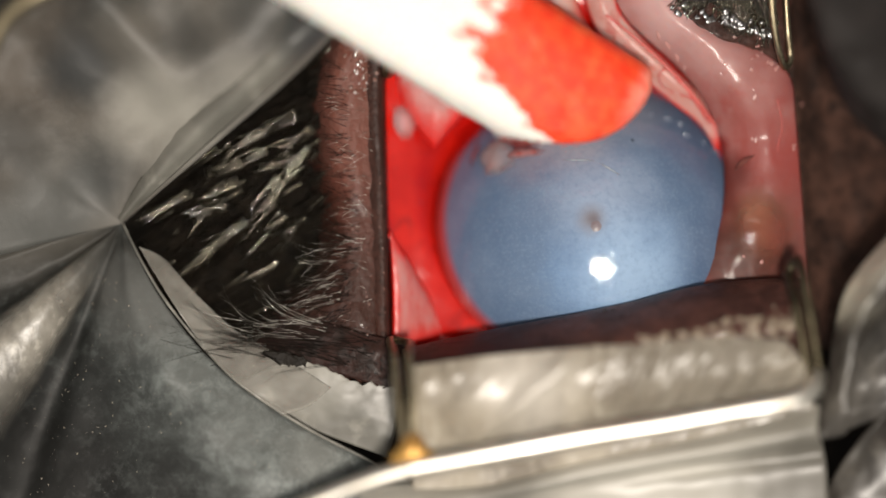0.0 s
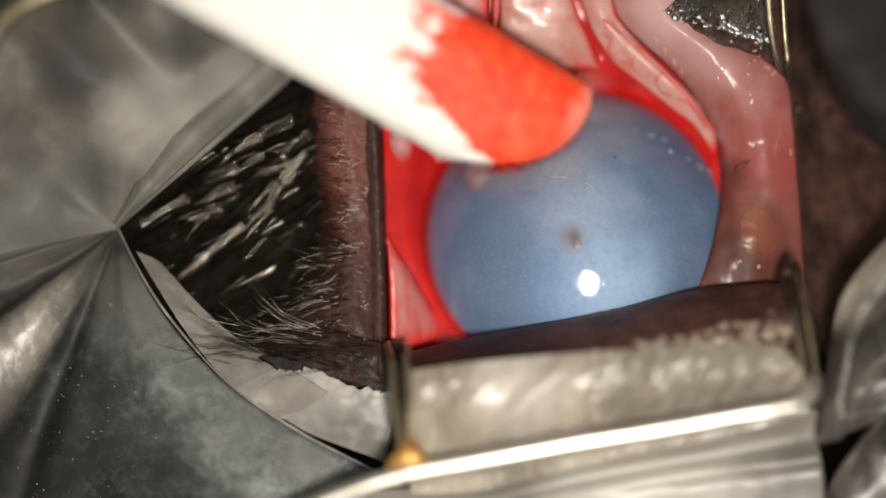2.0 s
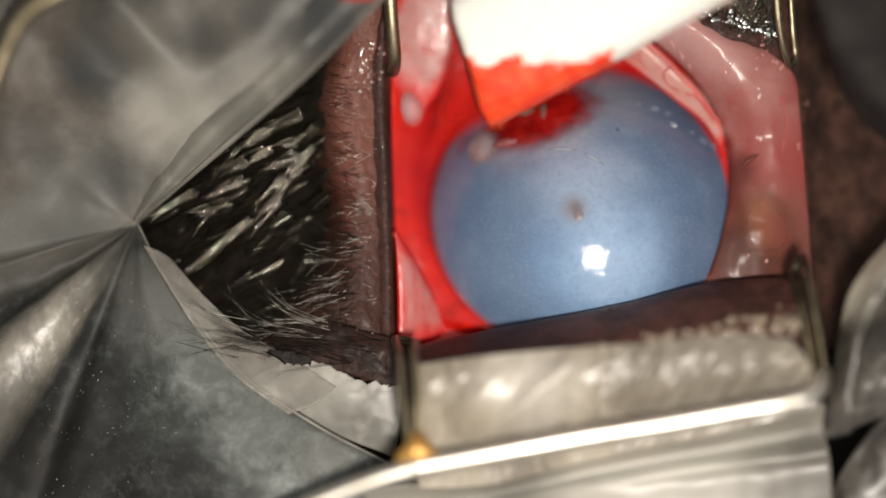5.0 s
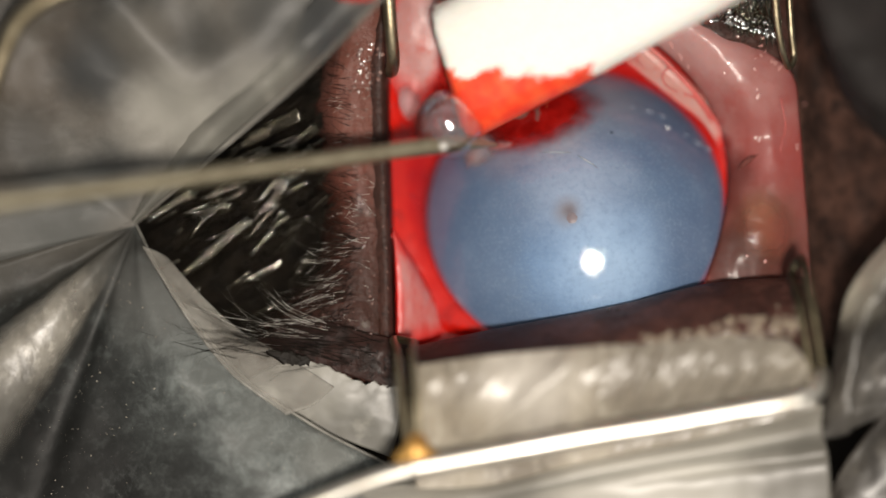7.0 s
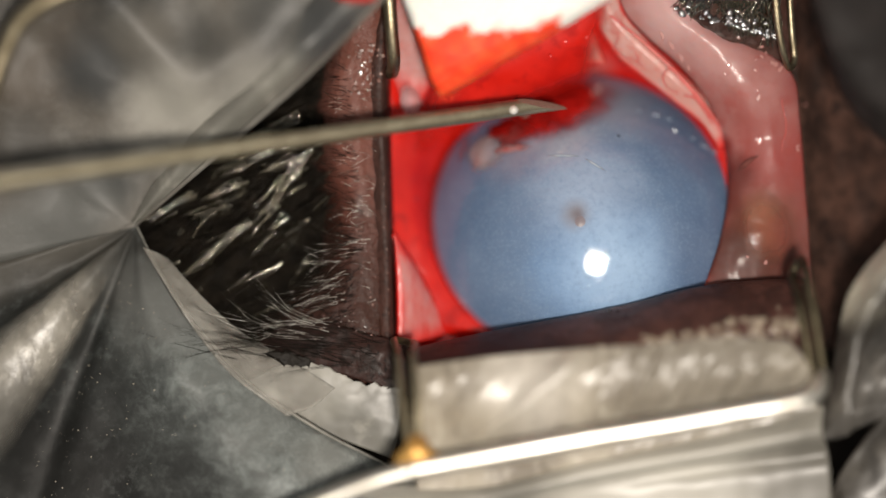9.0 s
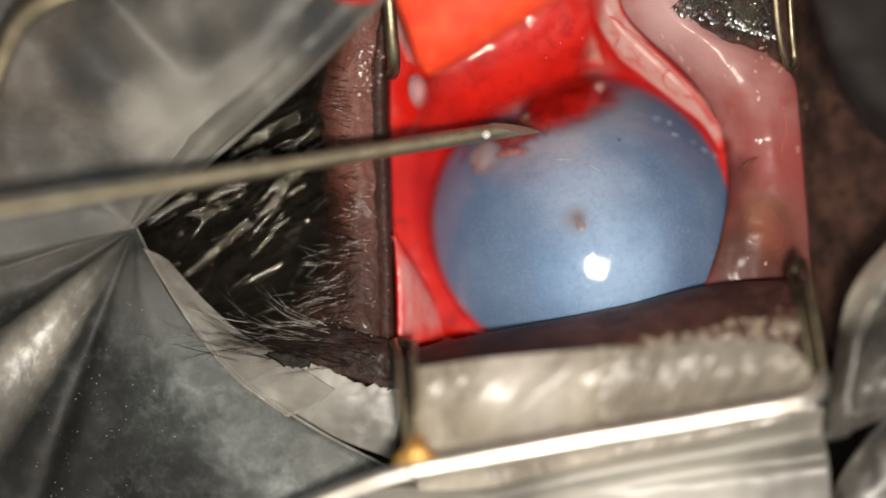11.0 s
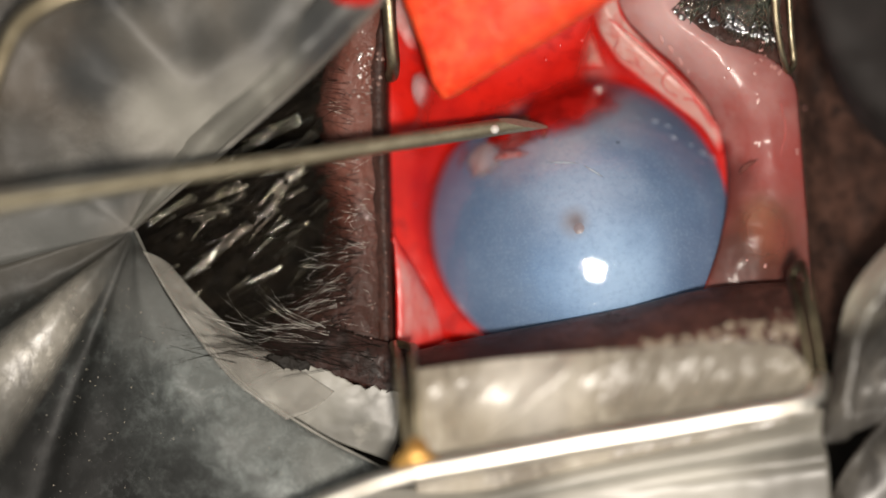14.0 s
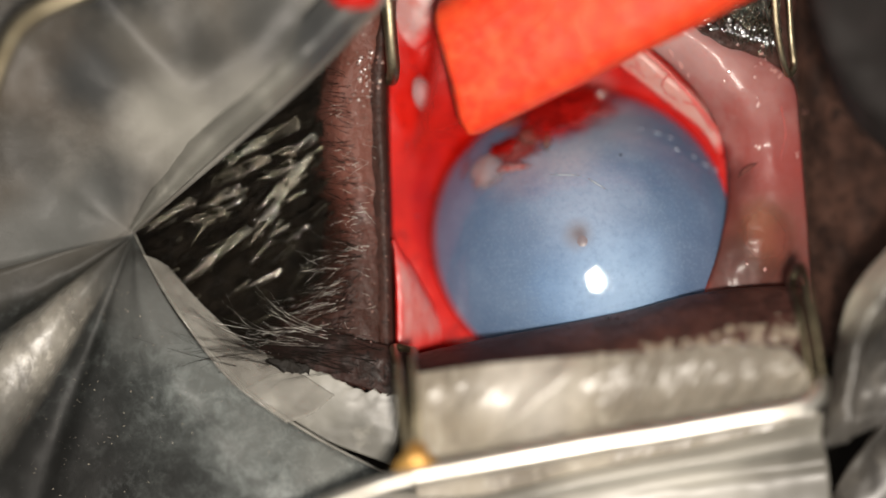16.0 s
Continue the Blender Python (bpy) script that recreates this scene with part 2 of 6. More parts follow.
wound_dark = surface("wound_dark", (0.22, 0.022, 0.020), (0.24, 0.065, 0.062), 0.7, (0.13, 0.014, 0.014), fine=2.5, rough=0.3, depth=0.10, depth_lumps=1.5,
                     fine_depth=0.03, coat=0.5, thin=(0.35, 0.95), rag=0.7)
wound_pale = surface("wound_pale", (0.34, 0.27, 0.28), (0.28, 0.26, 0.30), 0.7, (0.33, 0.20, 0.20), fine=1.5, rough=0.35, depth=0.05, depth_lumps=1.0,
                     fine_depth=0.02, coat=0.2, thin=(0.35, 0.95), rag=0.45)
steel = surface("steel", (0.90, 0.87, 0.80), (0.82, 0.77, 0.68), 0.5, (0.66, 0.58, 0.46), fine=6, rough=0.36, depth=0.006, depth_lumps=3, fine_depth=0.004,
                metal=1.0)
needle_steel = surface("needle_steel", (0.36, 0.32, 0.225), (0.28, 0.245, 0.17), 0.8, (0.24, 0.205, 0.14), fine=7, rough=0.32, depth=0.006, depth_lumps=3,
                       fine_depth=0.006, metal=0.8)
ground_steel = surface("ground_steel", (0.34, 0.32, 0.26), (0.28, 0.26, 0.20), 0.8, (0.22, 0.20, 0.155), fine=7, rough=0.6, depth=0.006, depth_lumps=3,
                       fine_depth=0.006, metal=0.35)
dull_steel = surface("dull_steel", (0.36, 0.31, 0.21), (0.27, 0.225, 0.145), 0.8, (0.2, 0.17, 0.13), fine=7, rough=0.40, depth=0.006, depth_lumps=3,
                     fine_depth=0.006, metal=1.0)
# Darker copy of the wire steel, for the prong that lies in shadow.
shaded_steel = surface("shaded_steel", (0.10, 0.085, 0.055), (0.07, 0.06, 0.038), 0.8, (0.05, 0.042, 0.03), fine=7, rough=0.5, depth=0.006, depth_lumps=3,
                     fine_depth=0.006, metal=1.0)
brass = surface("brass", (0.62, 0.36, 0.10), (0.40, 0.20, 0.05), 1.5, (0.25, 0.12, 0.03), fine=4, rough=0.35, depth=0.06, depth_lumps=2.5, metal=0.6)


def tint_patch(m, u, v, z, inner, outer, colour, amount):
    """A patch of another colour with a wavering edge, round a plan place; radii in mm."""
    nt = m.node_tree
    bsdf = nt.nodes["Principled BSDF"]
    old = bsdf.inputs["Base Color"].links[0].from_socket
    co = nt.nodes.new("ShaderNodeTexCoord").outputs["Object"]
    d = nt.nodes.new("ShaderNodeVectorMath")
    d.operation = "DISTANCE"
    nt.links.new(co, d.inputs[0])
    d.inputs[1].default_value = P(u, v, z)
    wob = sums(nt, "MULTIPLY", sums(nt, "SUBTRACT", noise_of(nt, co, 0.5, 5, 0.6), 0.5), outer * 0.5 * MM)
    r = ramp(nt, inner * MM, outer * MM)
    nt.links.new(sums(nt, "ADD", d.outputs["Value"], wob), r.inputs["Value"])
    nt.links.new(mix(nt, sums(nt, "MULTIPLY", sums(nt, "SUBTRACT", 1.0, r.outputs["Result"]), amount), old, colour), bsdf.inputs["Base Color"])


tint_patch(tissue_pink, 1405, 300, 1.5, 0.8, 4.4, (0.27, 0.052, 0.046), 0.85)
# Shade in the gap beside the cornea, painted as dark red patches.
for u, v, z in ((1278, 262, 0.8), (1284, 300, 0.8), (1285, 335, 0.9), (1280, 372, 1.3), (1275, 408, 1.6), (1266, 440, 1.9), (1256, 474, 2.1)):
    tint_patch(tissue_pink, u, v, z, 0.25, 1.0, (0.17, 0.010, 0.008), 0.85)
# Shade of the hollow above the caruncle, painted dark.
tint_patch(tissue_pink, 1300, 315, 1.2, 0.4, 1.9, (0.10, 0.022, 0.018), 0.85)
# Redder and browner tones of the fold, darker towards its lower end.
tint_patch(tissue_pink, 1365, 425, 1.9, 1.2, 4.6, (0.19, 0.066, 0.054), 0.7)
tint_patch(tissue_pink, 1345, 492, 2.0, 1.2, 4.0, (0.10, 0.032, 0.024), 0.95)
tint_patch(tissue_pink, 1340, 230, 2.0, 0.3, 2.2, (0.26, 0.062, 0.054), 0.7)
tint_patch(tissue_pink, 1395, 160, 1.8, 0.3, 1.6, (0.22, 0.044, 0.040), 0.7)
# Paler tone painted along the fold, easing the step between the panels.
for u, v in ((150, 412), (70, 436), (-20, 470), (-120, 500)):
    tint_patch(drape_plastic, u, v, 2.2, 0.4, 3.2, (0.085, 0.078, 0.066), 0.75)
tint_patch(tissue_red, 1040, 126, -1.5, 0.4, 1.9, (0.46, 0.15, 0.14), 0.7)
tint_patch(tissue_red, 960, 134, -1.5, 0.4, 1.7, (0.46, 0.13, 0.12), 0.5)
tint_patch(dark_skin, 860, 615, 7.0, 1.5, 6.0, (0.024, 0.011, 0.010), 0.8)
tint_patch(lid_skin, 596, 170, 2.2, 2.5, 7.5, (0.175, 0.070, 0.053), 0.8)
tint_patch(lid_skin, 560, 560, 2.0, 1.5, 5.0, (0.032, 0.014, 0.010), 0.95)
tint_patch(lid_skin, 660, 600, 2.0, 1.0, 4.5, (0.040, 0.017, 0.012), 0.95)
tint_patch(lid_skin, 600, 490, 2.0, 1.5, 5.5, (0.052, 0.021, 0.015), 0.7)
# Light and shade of the drape's folds, painted as pale and dark patches.
tint_patch(drape_plastic, 170, 720, 2.6, 1.0, 4.6, (0.018, 0.019, 0.018), 0.5)
tint_patch(drape_plastic, 330, 800, 3.6, 0.8, 3.6, (0.022, 0.023, 0.022), 0.35)
tint_patch(drape_plastic, 372, 655, 3.2, 0.5, 3.0, (0.17, 0.18, 0.17), 0.5)
tint_patch(drape_plastic, 460, 745, 3.6, 0.5, 3.0, (0.18, 0.19, 0.18), 0.5)
tint_patch(drape_plastic, 575, 812, 3.8, 0.5, 2.8, (0.19, 0.195, 0.18), 0.6)
tint_patch(drape_plastic, 295, 545, 2.6, 0.8, 4.2, (0.17, 0.175, 0.166), 0.7)
tint_patch(drape_plastic, 215, 500, 2.2, 0.5, 2.6, (0.10, 0.10, 0.094), 0.6)
tint_patch(drape_plastic, 70, 830, 3.2, 1.0, 5.0, (0.011, 0.011, 0.010), 0.85)
tint_patch(sheen_plastic, 20, 770, 4.6, 1.0, 5.0, (0.085, 0.080, 0.068), 0.85)
tint_patch(pale_plastic, 165, 130, 5.5, 0.6, 4.0, (0.032, 0.036, 0.038), 0.85)
tint_patch(pale_plastic, 195, 330, 3.0, 0.4, 3.0, (0.034, 0.037, 0.037), 0.8)
tint_patch(pale_plastic, 350, 70, 6.8, 0.4, 2.6, (0.046, 0.045, 0.041), 0.8)
tint_patch(pale_plastic, 40, 260, 5.0, 0.6, 3.4, (0.045, 0.041, 0.034), 0.85)
tint_patch(pale_plastic, 310, 215, 4.8, 1.0, 4.4, (0.36, 0.345, 0.305), 0.9)
tint_patch(pale_plastic, 480, 30, 7.4, 0.6, 3.6, (0.050, 0.050, 0.047), 0.85)
tint_patch(pale_plastic, 450, 160, 6.4, 0.4, 2.6, (0.26, 0.25, 0.222), 0.8)
tint_patch(pale_plastic, 250, 70, 6.2, 0.4, 2.6, (0.13, 0.122, 0.105), 0.7)
tint_patch(pale_plastic, 110, 410, 2.5, 1.0, 4.6, (0.092, 0.095, 0.089), 0.85)
tint_patch(pale_plastic, 20, 440, 3.0, 0.6, 3.6, (0.115, 0.117, 0.109), 0.8)
tint_patch(sheet_plastic, 1450, 850, 6.6, 1.2, 6.0, (0.090, 0.083, 0.068), 0.85)
tint_patch(sheet_plastic, 900, 900, 6.6, 0.5, 4.0, (0.15, 0.143, 0.122), 0.8)
tint_patch(hem_plastic, 590, 45, 8.4, 1.0, 4.2, (0.036, 0.038, 0.040), 0.9)
# Glint streaks on the side sheet, painted as pale patches.
tint_patch(side_plastic, 1500, 520, 7.2, 0.4, 2.6, (0.38, 0.35, 0.28), 0.85)
tint_patch(side_plastic, 1545, 450, 8.0, 0.4, 2.4, (0.36, 0.33, 0.27), 0.8)
tint_patch(film_plastic, 1290, 665, 8.6, 2.0, 8.5, (0.185, 0.162, 0.130), 0.75)
# Broad highlight on the lid film, painted pale.
tint_patch(film_plastic, 940, 690, 8.5, 0.6, 4.2, (0.58, 0.54, 0.48), 0.7)
tint_patch(tissue_tan, 1330, 410, 2.0, 1.2, 3.6, (0.21, 0.072, 0.046), 0.9)
tint_patch(tissue_pink, 1345, 400, 2.0, 0.8, 2.6, (0.17, 0.066, 0.046), 0.8)
tint_patch(tissue_tan, 1328, 352, 2.0, 0.4, 2.0, (0.38, 0.165, 0.108), 0.9)
tint_patch(tissue_tan, 1392, 420, 1.6, 0.4, 1.9, (0.25, 0.075, 0.06), 0.8)
# Shadow between the cornea and the caruncle, painted as dark patches.
tint_patch(tissue_pink, 1286, 360, 1.2, 0.3, 1.6, (0.11, 0.026, 0.020), 0.75)
tint_patch(tissue_tan, 1290, 385, 1.8, 0.3, 1.4, (0.10, 0.030, 0.022), 0.75)
tint_patch(tissue_tan, 1282, 455, 1.9, 0.6, 2.6, (0.085, 0.034, 0.026), 0.85)
tint_patch(tissue_pink, 1272, 450, 1.9, 0.6, 2.4, (0.085, 0.030, 0.024), 0.85)
# Darker low end of the caruncle, paler top of the fold.
tint_patch(tissue_tan, 1320, 490, 1.6, 0.4, 2.4, (0.085, 0.034, 0.024), 0.9)
tint_patch(tissue_pink, 1180, 20, 2.4, 0.5, 4.0, (0.55, 0.37, 0.36), 0.8)
tint_patch(tissue_pink, 1262, 108, 2.4, 0.4, 2.8, (0.46, 0.275, 0.262), 0.6)
tint_patch(tissue_pink, 1350, 170, 2.1, 0.4, 2.0, (0.38, 0.18, 0.17), 0.5)


def bubble_skin():
    """A thin clear film: mostly see-through, with a sharp gloss."""
    m = bpy.data.materials.new("bubble_skin")
    nt, bsdf, lk = links(m)
    bsdf.inputs["Base Color"].default_value = (0.95, 0.95, 0.98, 1)
    bsdf.inputs["Metallic"].default_value = 1.0
    bsdf.inputs["Roughness"].default_value = 0.06
    bsdf.inputs["Alpha"].default_value = 0.19
    bsdf.inputs["Coat Weight"].default_value = 1.0
    bsdf.inputs["Coat Roughness"].default_value = 0.12
    return m


def swab_cloth(name, long_mm, back_red):
    """White cellulose with blood wicked up from the tip; the stain runs in fingers along the fibres."""
    m = bpy.data.materials.new(name)
    nt, bsdf, lk = links(m)
    co = nt.nodes.new("ShaderNodeTexCoord").outputs["Object"]
    sep = nt.nodes.new("ShaderNodeSeparateXYZ")
    lk.new(co, sep.inputs[0])
    x, y, z = (sums(nt, "MULTIPLY", sep.outputs[i], k) for i, k in ((0, -1000.0), (1, -1000.0), (2, 1000.0)))
    rag = sums(nt, "SUBTRACT", noise_of(nt, co, 0.55, 6, 0.7, (0.35, 1, 1)), 0.5)
    fray = sums(nt, "SUBTRACT", noise_of(nt, co, 1.8, 4, 0.6, (0.4, 1, 1)), 0.5)
    rag = sums(nt, "ADD", sums(nt, "MULTIPLY", rag, 9.0), sums(nt, "MULTIPLY", fray, 3.0))
    if back_red:
        reach = sums(nt, "ADD", sums(nt, "MULTIPLY", x, 0.55), y)
        edge = sums(nt, "SUBTRACT", sums(nt, "ADD", sums(nt, "MULTIPLY", rag, 0.6), long_mm), reach)
        under = sums(nt, "SUBTRACT", sums(nt, "MULTIPLY", rag, 0.12), sums(nt, "ADD", z, -0.15))
        edge = sums(nt, "MAXIMUM", edge, sums(nt, "MULTIPLY", under, 4.0))
        edge = sums(nt, "MAXIMUM", edge, sums(nt, "SUBTRACT", sums(nt, "ADD", x, rag), 30.0))
    else:
        reach = sums(nt, "ADD", x, sums(nt, "MULTIPLY", sums(nt, "POWER", sums(nt, "MULTIPLY", y, 0.145), 6.0), 7.0))
        edge = sums(nt, "SUBTRACT", sums(nt, "ADD", sums(nt, "MULTIPLY", rag, 2.3), long_mm), reach)
    wet = ramp(nt, -0.1, 0.25)
    lk.new(edge, wet.inputs["Value"])
    fibre = noise_of(nt, co, 3.0, 4, 0.7, (0.35, 1, 1))
    white = mix(nt, fibre, (0.90, 0.87, 0.79), (0.95, 0.93, 0.88))
    mott = ramp(nt, 0.35, 0.75)
    lk.new(noise_of(nt, co, 1.1, 5, 0.7), mott.inputs["Value"])
    red = mix(nt, mott.outputs["Result"], (0.87, 0.040, 0.007), (0.98, 0.13, 0.033))
    if not back_red:
        worn = ramp(nt, 1.6, 0.2)
        lk.new(sums(nt, "ADD", x, sums(nt, "MULTIPLY", rag, 0.35)), worn.inputs["Value"])
        red = mix(nt, sums(nt, "MULTIPLY", worn.outputs["Result"], 0.6), red, (0.92, 0.42, 0.34))
    col = mix(nt, wet.outputs["Result"], white, red)
    lk.new(col, bsdf.inputs["Base Color"])
    b = relief(nt, bsdf, noise_of(nt, co, 1.2, 4, 0.6, (0.5, 1, 1)), 0.12)
    relief(nt, bsdf, fibre, 0.07, b)
    rr = nt.nodes.new("ShaderNodeMapRange")
    rr.inputs["To Min"].default_value, rr.inputs["To Max"].default_value = 0.85, 0.42
    lk.new(wet.outputs["Result"], rr.inputs["Value"])
    lk.new(rr.outputs["Result"], bsdf.inputs["Roughness"])
    bsdf.inputs["Subsurface Weight"].default_value = 0.5
    bsdf.inputs["Subsurface Radius"].default_value = (1.0, 0.7, 0.6)
    bsdf.inputs["Subsurface Scale"].default_value = 0.9 * MM
    return m


# ---------------------------------------------------------------- mesh tools
def spline(pts, n):
    """n points along a smooth line through pts."""
    p = np.asarray(pts, float)
    if len(p) == 2:
        s = np.linspace(0, 1, n)[:, None]
        return p[0] * (1 - s) + p[1] * s
    d = np.linalg.norm(np.diff(p, axis=0), axis=1)
    t = np.concatenate([[0], np.cumsum(np.maximum(d, 1e-6))])
    tan = np.gradient(p, t, axis=0)
    q = np.linspace(0, t[-1], n)
    i = np.clip(np.searchsorted(t, q, "right") - 1, 0, len(p) - 2)
    h = (t[i + 1] - t[i])[:, None]
    s = ((q - t[i])[:, None]) / h
    return ((2 * s ** 3 - 3 * s ** 2 + 1) * p[i] + (s ** 3 - 2 * s ** 2 + s) * h * tan[i] + (-2 * s ** 3 + 3 * s ** 2) * p[i + 1]
            + (s ** 3 - s ** 2) * h * tan[i + 1])


def loft(sections, nu, nv):
    """A grid (nv, nu, 3) through section lines."""
    s = np.stack([spline(x, nu) for x in sections]).reshape(len(sections), -1)
    k = len(sections)
    tan = np.gradient(s, axis=0) if k > 2 else np.repeat(s[1:] - s[:1], 2, 0)
    q = np.linspace(0, k - 1, nv)
    i = np.clip(q.astype(int), 0, k - 2)
    f = (q - i)[:, None]
    out = ((2 * f ** 3 - 3 * f ** 2 + 1) * s[i] + (f ** 3 - 2 * f ** 2 + f) * tan[i] + (-2 * f ** 3 + 3 * f ** 2) * s[i + 1]
           + (f ** 3 - f ** 2) * tan[i + 1])
    return out.reshape(nv, nu, 3)


def bumpy(a, size, seed):
    """Smooth noise of about -1 to 1 over plan points; size in plan units."""
    flat = a.reshape(-1, 3)
    return np.array([noise.fractal(Vector((p[0] / size, p[1] / size, seed)), 0.9, 2.0, 3) for p in flat]).reshape(a.shape[:-1])


def mesh_of(name, verts, faces, smooth=True):
    me = bpy.data.meshes.new(name)
    me.from_pydata([tuple(v) for v in verts], [], faces)
    me.polygons.foreach_set("use_smooth", [smooth] * len(me.polygons))
    me.update()
    return me


def border(me, values):
    a = me.attributes.new("border", "FLOAT", "POINT")
    a.data.foreach_set("value", np.asarray(values, np.float32).ravel())
    return me


def slab(name, grid, thick, puff=0.0, wavy=0.0, wave=60.0, seed=0.0, oval=False):
    """A sheet through a plan grid, with a thickness in mm, swollen in the middle by puff and uneven by wavy."""
    g = grid.copy()
    nv, nu = g.shape[:2]
    s, t = np.meshgrid(np.linspace(-1, 1, nu), np.linspace(-1, 1, nv))
    if puff:
        g[..., 2] += puff * np.sqrt(np.clip((1 - np.abs(s) ** 3) * (1 - np.abs(t) ** 3), 0, 1))
    if wavy:
        g[..., 2] += wavy * bumpy(g, wave, seed)
    w = Pn(g)
    n = np.cross(np.gradient(w, axis=1), np.gradient(w, axis=0))
    n /= np.linalg.norm(n, axis=-1, keepdims=True) + 1e-15
    up = 1.0 if n[..., 2].mean() > 0 else -1.0
    low = w - n * up * thick * MM
    low[..., 2] = np.minimum(low[..., 2], w[..., 2] - thick * 0.3 * MM)
    verts = np.concatenate([w.reshape(-1, 3), low.reshape(-1, 3)])
    faces, off = [], nu * nv
    for j in range(nv - 1):
        for i in range(nu - 1):
            a, b, c, d = j * nu + i, j * nu + i + 1, (j + 1) * nu + i + 1, (j + 1) * nu + i
            top = (a, b, c, d) if up > 0 else (d, c, b, a)
            faces.append(top)
            faces.append(tuple(off + k for k in reversed(top)))
    rim = ([(0, i) for i in range(nu)] + [(j, nu - 1) for j in range(1, nv)] + [(nv - 1, i) for i in range(nu - 2, -1, -1)]
           + [(j, 0) for j in range(nv - 2, 0, -1)])
    ids = [j * nu + i for j, i in rim]
    for a, b in zip(ids, ids[1:] + ids[:1]):
        q = (b, a, off + a, off + b)
        faces.append(q if up > 0 else q[::-1])
    away = (np.hypot(s, t) if oval else np.maximum(np.abs(s), np.abs(t))).ravel()
    return border(mesh_of(name, verts, faces), np.concatenate([away, away]))


def tube(name, pts, radii, sides=10, n=None):
    """A round rod along points in metres; radii in mm."""
    p = np.asarray(pts, float)
    if n:
        p = spline(p, n)
    r = np.interp(np.linspace(0, 1, len(p)), np.linspace(0, 1, len(radii)), radii) * MM
    tan = np.gradient(p, axis=0)
    tan /= np.linalg.norm(tan, axis=1, keepdims=True)
    up = np.array((0.02, 0.03, 1.0))
    side = np.cross(tan, up)
    side /= np.linalg.norm(side, axis=1, keepdims=True) + 1e-12
    nor = np.cross(side, tan)
    verts, faces = [], []
    for k in range(len(p)):
        for j in range(sides):
            a = 2 * math.pi * j / sides
            verts.append(p[k] + r[k] * (math.cos(a) * side[k] + math.sin(a) * nor[k]))
    for k in range(len(p) - 1):
        for j in range(sides):
            faces.append((k * sides + j, k * sides + (j + 1) % sides, (k + 1) * sides + (j + 1) % sides, (k + 1) * sides + j))
    faces.append(tuple(reversed(range(sides))))
    faces.append(tuple((len(p) - 1) * sides + j for j in range(sides)))
    return mesh_of(name, verts, faces)


def part(name, me, material, parent, label=""):
    ob = new(name, me)
    me.materials.clear()
    me.materials.append(material)
    ob.parent = parent
    return tagged(ob, label) if label else ob


def thing(name, label, category, kind="", group=""):
    return tagged(new(name), label, category, group, kind)


def hairs(name, roots, ways, lengths, radius, droop=0.25, curl=0.15, seg=5, seed=3, beads=0.0, sides=3):
    """Tapered strands in one mesh: roots and ways in metres, lengths and radius in mm; beads: how far water swells them here and there."""
    rng = np.random.default_rng(seed)
    verts, faces = [], []
    for root, way, ln in zip(roots, ways, lengths):
        way = np.asarray(way, float) / np.linalg.norm(way)
        side = np.cross(way, (0, 0, 1.0))
        side /= np.linalg.norm(side) + 1e-9
        up = np.cross(side, way)
        bend, lift = rng.normal(0, curl), rng.normal(0, curl * 0.5) - droop
        base = len(verts)
        for k in range(seg + 1):
            f = k / seg
            c = np.asarray(root) + ln * MM * (way * f + side * bend * f * f + up * lift * f * f)
            r = radius * MM * (1 - 0.85 * f) * (1 + beads * rng.uniform(0, 1) ** 3 if beads else 1)
            for a in np.arange(sides) * 2 * math.pi / sides + 0.5:
                verts.append(c + r * (math.cos(a) * side + math.sin(a) * up))
        for k in range(seg):
            for j in range(sides):
                a, b = base + k * sides + j, base + k * sides + (j + 1) % sides
                faces.append((a, b, b + sides, a + sides))
    return mesh_of(name, verts, faces)


# ---------------------------------------------------------------- the eye
EYE = Vector(((1046 - MID[0]) / UNIT, (MID[1] - 441) / UNIT, -7.1)) * MM
GLOBE = 11.0
TILT = (-17.2, -7.5)


def eye_pose(du=0.0, dv=0.0, shift=(0.45, 0.85)):
    """The globe moved so that its front goes du, dv plan units, in part shifted and in part turned."""
    su, sv = du * shift[0], dv * shift[1]
    turn = [math.degrees(math.asin(d / UNIT / GLOBE)) for d in (dv - sv, du - su)]
    return Matrix.Translation(EYE + Vector((su, -sv, 0)) / UNIT * MM) @ pose(0, 0, 0, TILT[0] + turn[0], TILT[1] + turn[1], 0)


REST = eye_pose().to_3x3().inverted()


def on_eye(u, v):
    """Direction in the globe's own space of the surface point seen at the plan place."""
    z = 2.0
    for _ in range(6):
        p = P(u, v, z) - EYE
        z = (EYE.z / MM) + math.sqrt(max(0.1, GLOBE ** 2 - (p.x / MM) ** 2 - (p.y / MM) ** 2))
    return (REST @ (P(u, v, z) - EYE)).normalized()


def cap(name, a0, a1, radius, rings=40, seg=128, ripple=0.0):
    """A zone of a sphere round +z between two angles from the pole."""
    verts, faces = [], []
    for k in range(rings + 1):
        a = radians(a0 + (a1 - a0) * k / rings)
        for j in range(seg):
            b = 2 * math.pi * j / seg
            d = Vector((math.sin(a) * math.cos(b), math.sin(a) * math.sin(b), math.cos(a)))
            verts.append(d * (radius + ripple * noise.fractal(d * 5, 0.9, 2, 3)) * MM)
    for k in range(rings):
        for j in range(seg):
            faces.append((k * seg + j, (k + 1) * seg + j, (k + 1) * seg + (j + 1) % seg, k * seg + (j + 1) % seg))
    if a0 <= 0.01:
        faces.append(tuple(range(seg)))
    return mesh_of(name, verts, faces)


